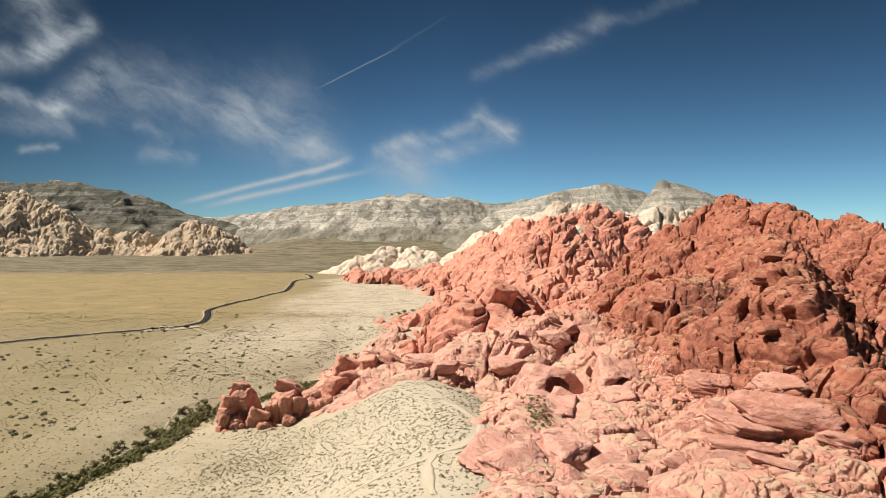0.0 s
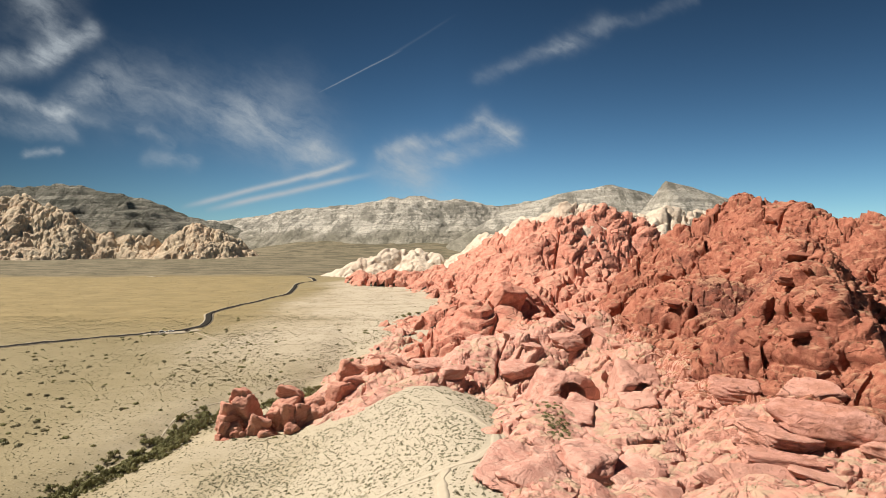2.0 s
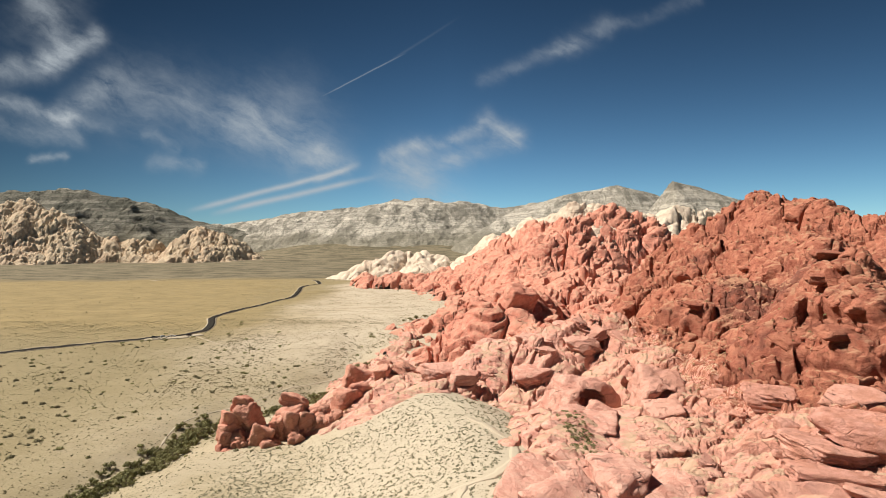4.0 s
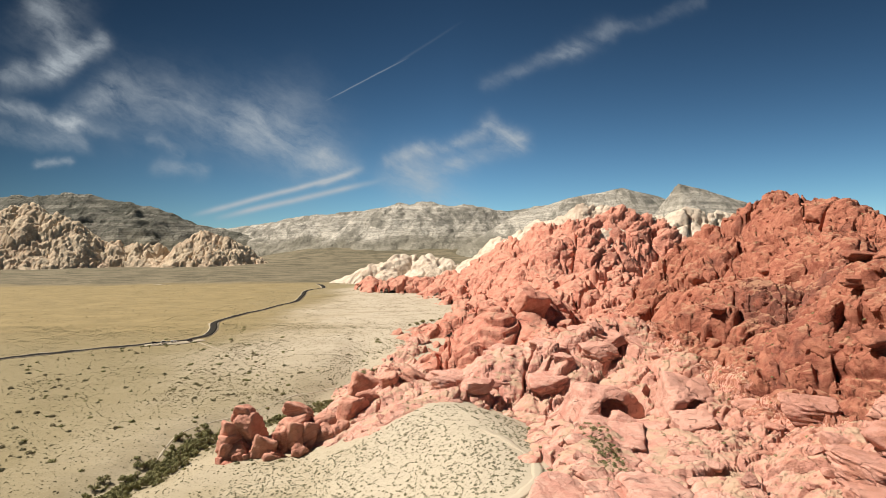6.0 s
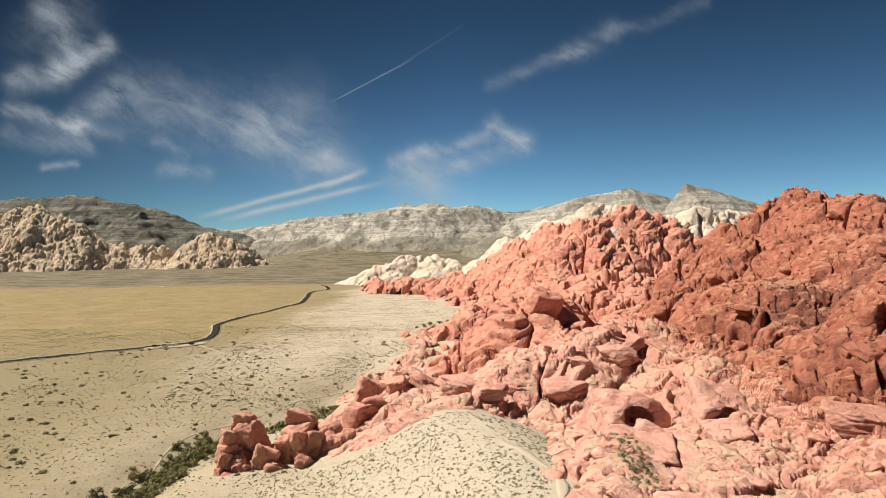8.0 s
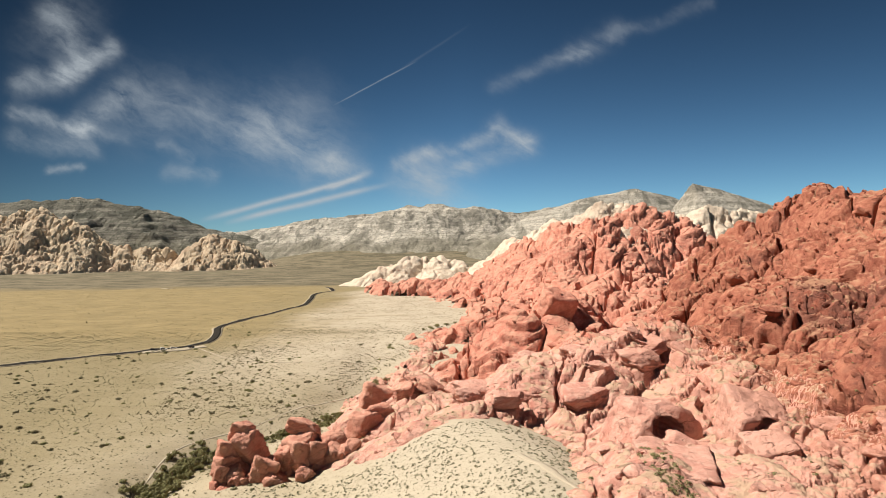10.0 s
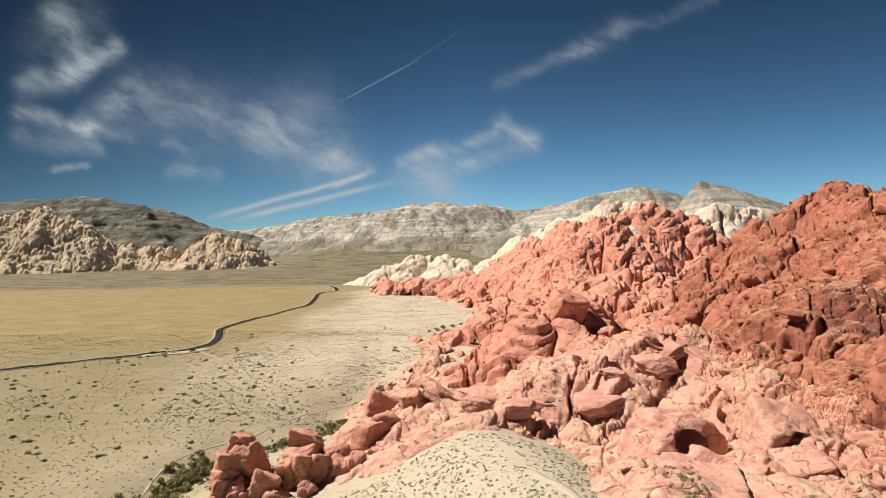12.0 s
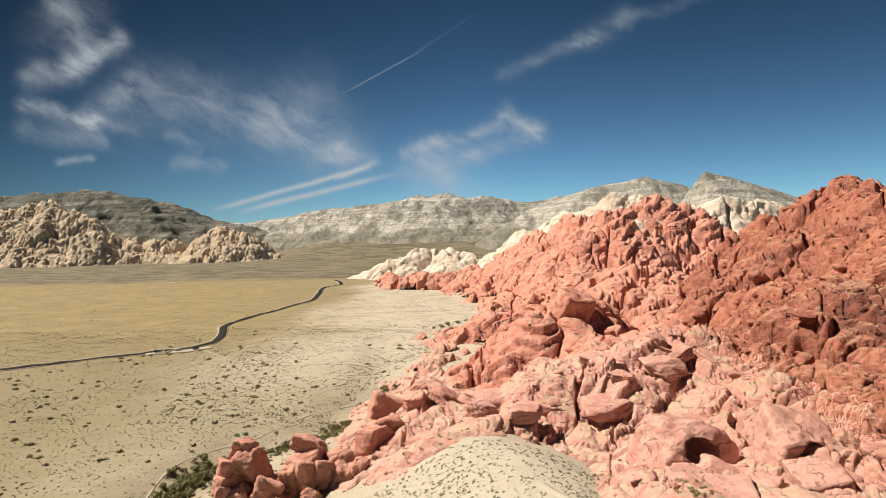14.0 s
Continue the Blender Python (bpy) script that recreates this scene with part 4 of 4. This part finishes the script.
def scrub(name, label, area, count, sizes, material, seed, patchy=0.0, blades=16, rock=False):
    """Low plants over an area, all as one."""
    rng = np.random.default_rng(seed)
    x, y = rng.uniform(area[0], area[1], count), rng.uniform(area[2], area[3], count)
    z = ground_height(x, y)
    ok = clear_of_road(x, y) & (fractal(flat(x, y), 40, 3, 400 + seed) > rng.uniform(-1.5, 1.5, count) * (1 - patchy) + patchy * 0.15)
    for trail in DOME_PATHS:
        ok &= -crest(x, y, [(a, b, 0) for a, b in trail], 1.0, 0.5) > 1.6
    stone = red_height(x, y)
    if rock:
        ok &= stone > z
        x, y = x[ok], y[ok]
        z = red_rock(x, y)[0][:, 2]
    else:
        ok &= stone < z - 0.5
        x, y, z = x[ok], y[ok], z[ok]
    size = sizes[0] * (sizes[1] / sizes[0]) ** (rng.uniform(0, 1, len(x)) ** 1.5)
    kinds = [tuft(seed * 10 + n, blades, 1.45 / math.sqrt(blades)) for n in range(6)]
    pick, turn = rng.integers(0, 6, len(x)), rng.uniform(0, 6.28, len(x))
    parts = []
    for n in range(len(x)):
        k, c, s = kinds[pick[n]] * size[n] * 0.5, math.cos(turn[n]), math.sin(turn[n])
        parts.append(np.stack([k[:, 0] * c - k[:, 1] * s + x[n], k[:, 0] * s + k[:, 1] * c + y[n], k[:, 2] + z[n] - 0.05], 1))
    ob = new(name, triangles(name, np.concatenate(parts), material))
    return tagged(ob, label, "shrubs", kind="stuff")


scrub("plain_scrub", "scattered low dry shrubs on the sandy plain", (-460, -20, 210, 720), 62000, (0.5, 1.4), GREYGREEN, 1, 0.0, 8)
scrub("dome_scrub", "dense small grey-green shrubs on the sand dome", (-100, 45, 150, 345), 26000, (0.4, 1.5), PALE_SCRUB, 2, 0.0, 12)
scrub("slope_scrub", "brownish scrub thick on the slope by the rocks", (-190, -50, 440, 620), 7000, (0.6, 1.7), SCRUB, 3, 0.4, 12)
scrub("fan_scrub", "sparse scrub on the pale fan beside the road", (-330, 20, 640, 1250), 9000, (0.7, 1.9), GREYGREEN, 4, 0.2, 8)
scrub("flat_scrub", "thin dry scrub over the yellow flats", (-900, -240, 560, 1600), 9000, (0.7, 2.0), SCRUB, 5, 0.3, 7)
scrub("rock_scrub", "small green shrubs rooted in the rock's cracks", (-70, 140, 150, 480), 2200, (0.6, 1.9), GREEN, 6, 0.3, 40, True)
scrub("ledge_scrub", "small green shrubs on the red ledges", (60, 330, 150, 640), 1600, (0.6, 2.0), GREEN, 7, 0.4, 36, True)

# the green strips that fill two long cracks
scrub("crack_scrub", "green shrubs filling a long crack between slabs", (30, 40, 215, 275), 260, (1.0, 2.4), GREEN, 8, 0.0, 60, True)
scrub("crack_scrub", "green shrubs filling a long crack between slabs", (14, 20, 290, 345), 150, (0.8, 2.0), GREEN, 9, 0.0, 60, True)


def stems(seed, count, height):
    """Thin stems from one root, as triangles."""
    rng = np.random.default_rng(seed)
    out = []
    for _ in range(count):
        a, lean = rng.uniform(0, 6.28), rng.uniform(0.2, 0.7)
        tip = np.array([math.cos(a) * lean, math.sin(a) * lean, 1.0]) * height * rng.uniform(0.5, 0.9)
        side = np.array([-math.sin(a), math.cos(a), 0]) * 0.05
        out += [-side, side, tip]
    return np.array(out)


BUSHES = [(triangles("stem", stems(900 + n, 9, 0.8), BARK), triangles("foliage", tuft(920 + n, 110, 0.20), m))
          for n, m in enumerate((GREEN, SCRUB, GREEN, GREYGREEN))]


def bush(x, y, size, kind, turn, label, group):
    stem = new("desert_bush", BUSHES[kind][0])
    stem.matrix_basis = pose(x, y, ground_at(x, y) - 0.05, 0, 0, turn) @ Matrix.Diagonal((size / 2, size / 2, size / 2 * 0.9, 1))
    leaf = new("foliage", BUSHES[kind][1])
    leaf.parent = stem
    tagged(stem, label, "bush", group)


rng = np.random.default_rng(77)
count = 0
while count < 260:
    x, y = rng.uniform(-330, -60), 330 + 300 * rng.uniform() ** 1.0
    if (red_height(np.array([x]), np.array([y]))[0] < ground_at(x, y) - 1 and clear_of_road(np.array([x]), np.array([y]), 9)[0]
            and fractal(flat(np.array([x]), np.array([y])), 55, 2, 500)[0] > rng.uniform(-0.7, 0.5)):
        bush(x, y, rng.uniform(2.0, 4.4), int(rng.integers(4)), rng.uniform(0, 360), "round dark creosote bush on pale sand", "bushes on the plain")
        count += 1
for x, y in ((-262, 590), (-257, 592), (-244, 594), (-210, 690), (-206, 676), (-275, 583), (-225, 605)):
    bush(x, y, 4.2, 0, x * 7 % 360, "large dark green bush beside the road", "bushes by the road")


def trunk_mesh(seed):
    bm = bmesh.new()
    rng = np.random.default_rng(seed)
    for n in range(4):
        a = n * 1.6 + rng.uniform(0, 0.8)
        tip = Vector((math.cos(a) * 0.45, math.sin(a) * 0.45, rng.uniform(0.6, 0.85)))
        axis = tip.to_track_quat("Z", "Y").to_matrix().to_4x4()
        bmesh.ops.create_cone(bm, cap_ends=True, segments=6, radius1=0.07, radius2=0.02, depth=tip.length, matrix=Matrix.Translation(tip / 2) @ axis)
    me = bpy.data.meshes.new("trunk")
    bm.to_mesh(me)
    bm.free()
    me.materials.append(BARK)
    return me


def crown_points(seed):
    rng = np.random.default_rng(seed)
    out = []
    for n in range(9):
        a, r = rng.uniform(0, 6.28), rng.uniform(0.15, 0.72)
        at = np.array([math.cos(a) * r, math.sin(a) * r, rng.uniform(0.12, 0.6)])
        out.append(tuft(seed * 20 + n, 70, 0.18) * rng.uniform(0.28, 0.48) + at)
    return np.concatenate(out)


TREES = [(trunk_mesh(n), triangles("crown", crown_points(40 + n), GREEN)) for n in range(5)]
WASH = spline([(-182, 225), (-163, 278), (-149, 318), (-141, 352), (-138, 385), (-122, 412), (-108, 422), (-92, 438), (-80, 470), (-70, 520)], 1.0)
for n in range(300):
    k = int(rng.uniform(0, 1) ** 1.25 * (len(WASH) - 1)) if n < 190 else int(rng.uniform(100, 195))
    wide = 10.0 if k < 195 else 4.0
    x, y = WASH[k] + rng.normal(0, wide * 0.40, 2)
    size = rng.uniform(3.0, 6.2) * (1.0 if k < 190 else 0.7)
    trunk = new("desert_tree", TREES[n % 5][0])
    trunk.matrix_basis = pose(x, y, ground_at(x, y) - 0.1, 0, 0, n * 77) @ Matrix.Diagonal((size * 0.62, size * 0.62, size * 0.72, 1))
    crown = new("crown", TREES[n % 5][1])
    crown.parent = trunk
    tagged(trunk, "low dark green desert tree in the wash", "tree", "trees in the wash")
bed = WASH[(rng.uniform(0, 1, 1500) ** 1.1 * (len(WASH) - 1)).astype(int)] + rng.normal(0, 3.2, (1500, 2))
base, tufts = ground_height(bed[:, 0], bed[:, 1]), [tuft(700 + n, 26, 0.3) for n in range(5)]
low_green = new("wash_scrub", triangles("wash_scrub", np.concatenate([tufts[n % 5] * (0.6 + 0.9 * ((n * 0.618) % 1)) + (*bed[n], base[n]) for n in range(1500)]), GREEN))
tagged(low_green, "thick low green brush between the trees of the wash", "brush", kind="stuff")
for x, y, size in ((-46, 700, 6), (-40, 712, 7), (-32, 724, 6), (-52, 690, 5), (-24, 735, 5), (-60, 470, 5), (-68, 482, 5), (-64, 452, 4)):
    trunk = new("desert_tree", TREES[int(size) % 5][0])
    trunk.matrix_basis = pose(x, y, max(ground_at(x, y), red_height(np.array([x * 1.0]), np.array([y * 1.0]))[0]) - 0.1, 0, 0, x * 31) @ Matrix.Diagonal((size * 0.6, size * 0.6, size * 0.6, 1))
    crown = new("crown", TREES[int(size) % 5][1])
    crown.parent = trunk
    tagged(trunk, "dark green desert tree at the foot of the rocks", "tree", "trees by the rocks")

# ---- vehicles at the pull-off ----


def part(name, bm, material, parent, label=""):
    me = bpy.data.meshes.new(name)
    bm.to_mesh(me)
    bm.free()
    me.materials.append(material)
    ob = new(name, me)
    ob.parent = parent
    return tagged(ob, label)


def loft(profile, half, tuck=0.86, waist=0.9):
    """A body from a side outline (x, z): full width up to the waist, drawn in above it."""
    bm = bmesh.new()
    rings = []
    for side in (-1, 1):
        rings.append([bm.verts.new((x, side * half * (tuck if z > waist else 1.0), z)) for x, z in profile])
    for a, b in ((rings[0], rings[1]),):
        for n in range(len(profile)):
            m = (n + 1) % len(profile)
            bm.faces.new((a[n], a[m], b[m], b[n]))
    bm.faces.new(rings[0][::-1])
    bm.faces.new(rings[1])
    bmesh.ops.recalc_face_normals(bm, faces=bm.faces)
    bmesh.ops.bevel(bm, geom=list(bm.edges), offset=0.06, segments=2, affect="EDGES", profile=0.5)
    return bm


def vehicle(x, y, turn, length, height, paint, label):
    car = tagged(new("car"), label, "car", "cars by the road")
    car.matrix_basis = pose(x, y, ground_at(x, y) + 0.5, 0, 0, turn)
    h, l = height, length / 2
    body = [(-l, 0.35), (l, 0.35), (l, 0.75), (l - 0.15, 0.95), (l * 0.45, 1.02), (l * 0.15, h), (-l * 0.8, h), (-l, 1.0)]
    part("body", loft(body, 0.92), paint, car)
    glass = [(l * 0.40, 1.05), (l * 0.14, h - 0.10), (-l * 0.78, h - 0.10), (-l * 0.92, 1.05)]
    part("side_window", loft(glass, 0.935, 0.91, 1.2), GLASS, car, "tinted side glass")
    for sx in (-0.62, 0.62):
        for sy in (-0.86, 0.86):
            bm = bmesh.new()
            bmesh.ops.create_cone(bm, cap_ends=True, segments=18, radius1=0.35, radius2=0.35, depth=0.24, matrix=pose(l * sx, sy, 0.35, 90))
            wheel = part("wheel", bm, RUBBER, car)
            bm = bmesh.new()
            bmesh.ops.create_cone(bm, cap_ends=True, segments=14, radius1=0.2, radius2=0.2, depth=0.26, matrix=pose(l * sx, sy, 0.35, 90))
            part("rim", bm, STEEL, wheel)


vehicle(-256, 600, 28, 4.8, 1.75, DARK_PAINT, "dark sport utility car parked beside the road")
vehicle(-249, 602, 30, 5.6, 2.1, WHITE_PAINT, "white van parked at the roadside pull-off")
vehicle(-243, 606, 32, 4.8, 1.5, WHITE_PAINT, "white saloon car parked at the roadside pull-off")
vehicle(-231, 611, 60, 4.7, 1.7, DARK_PAINT, "dark car parked where the road bends")
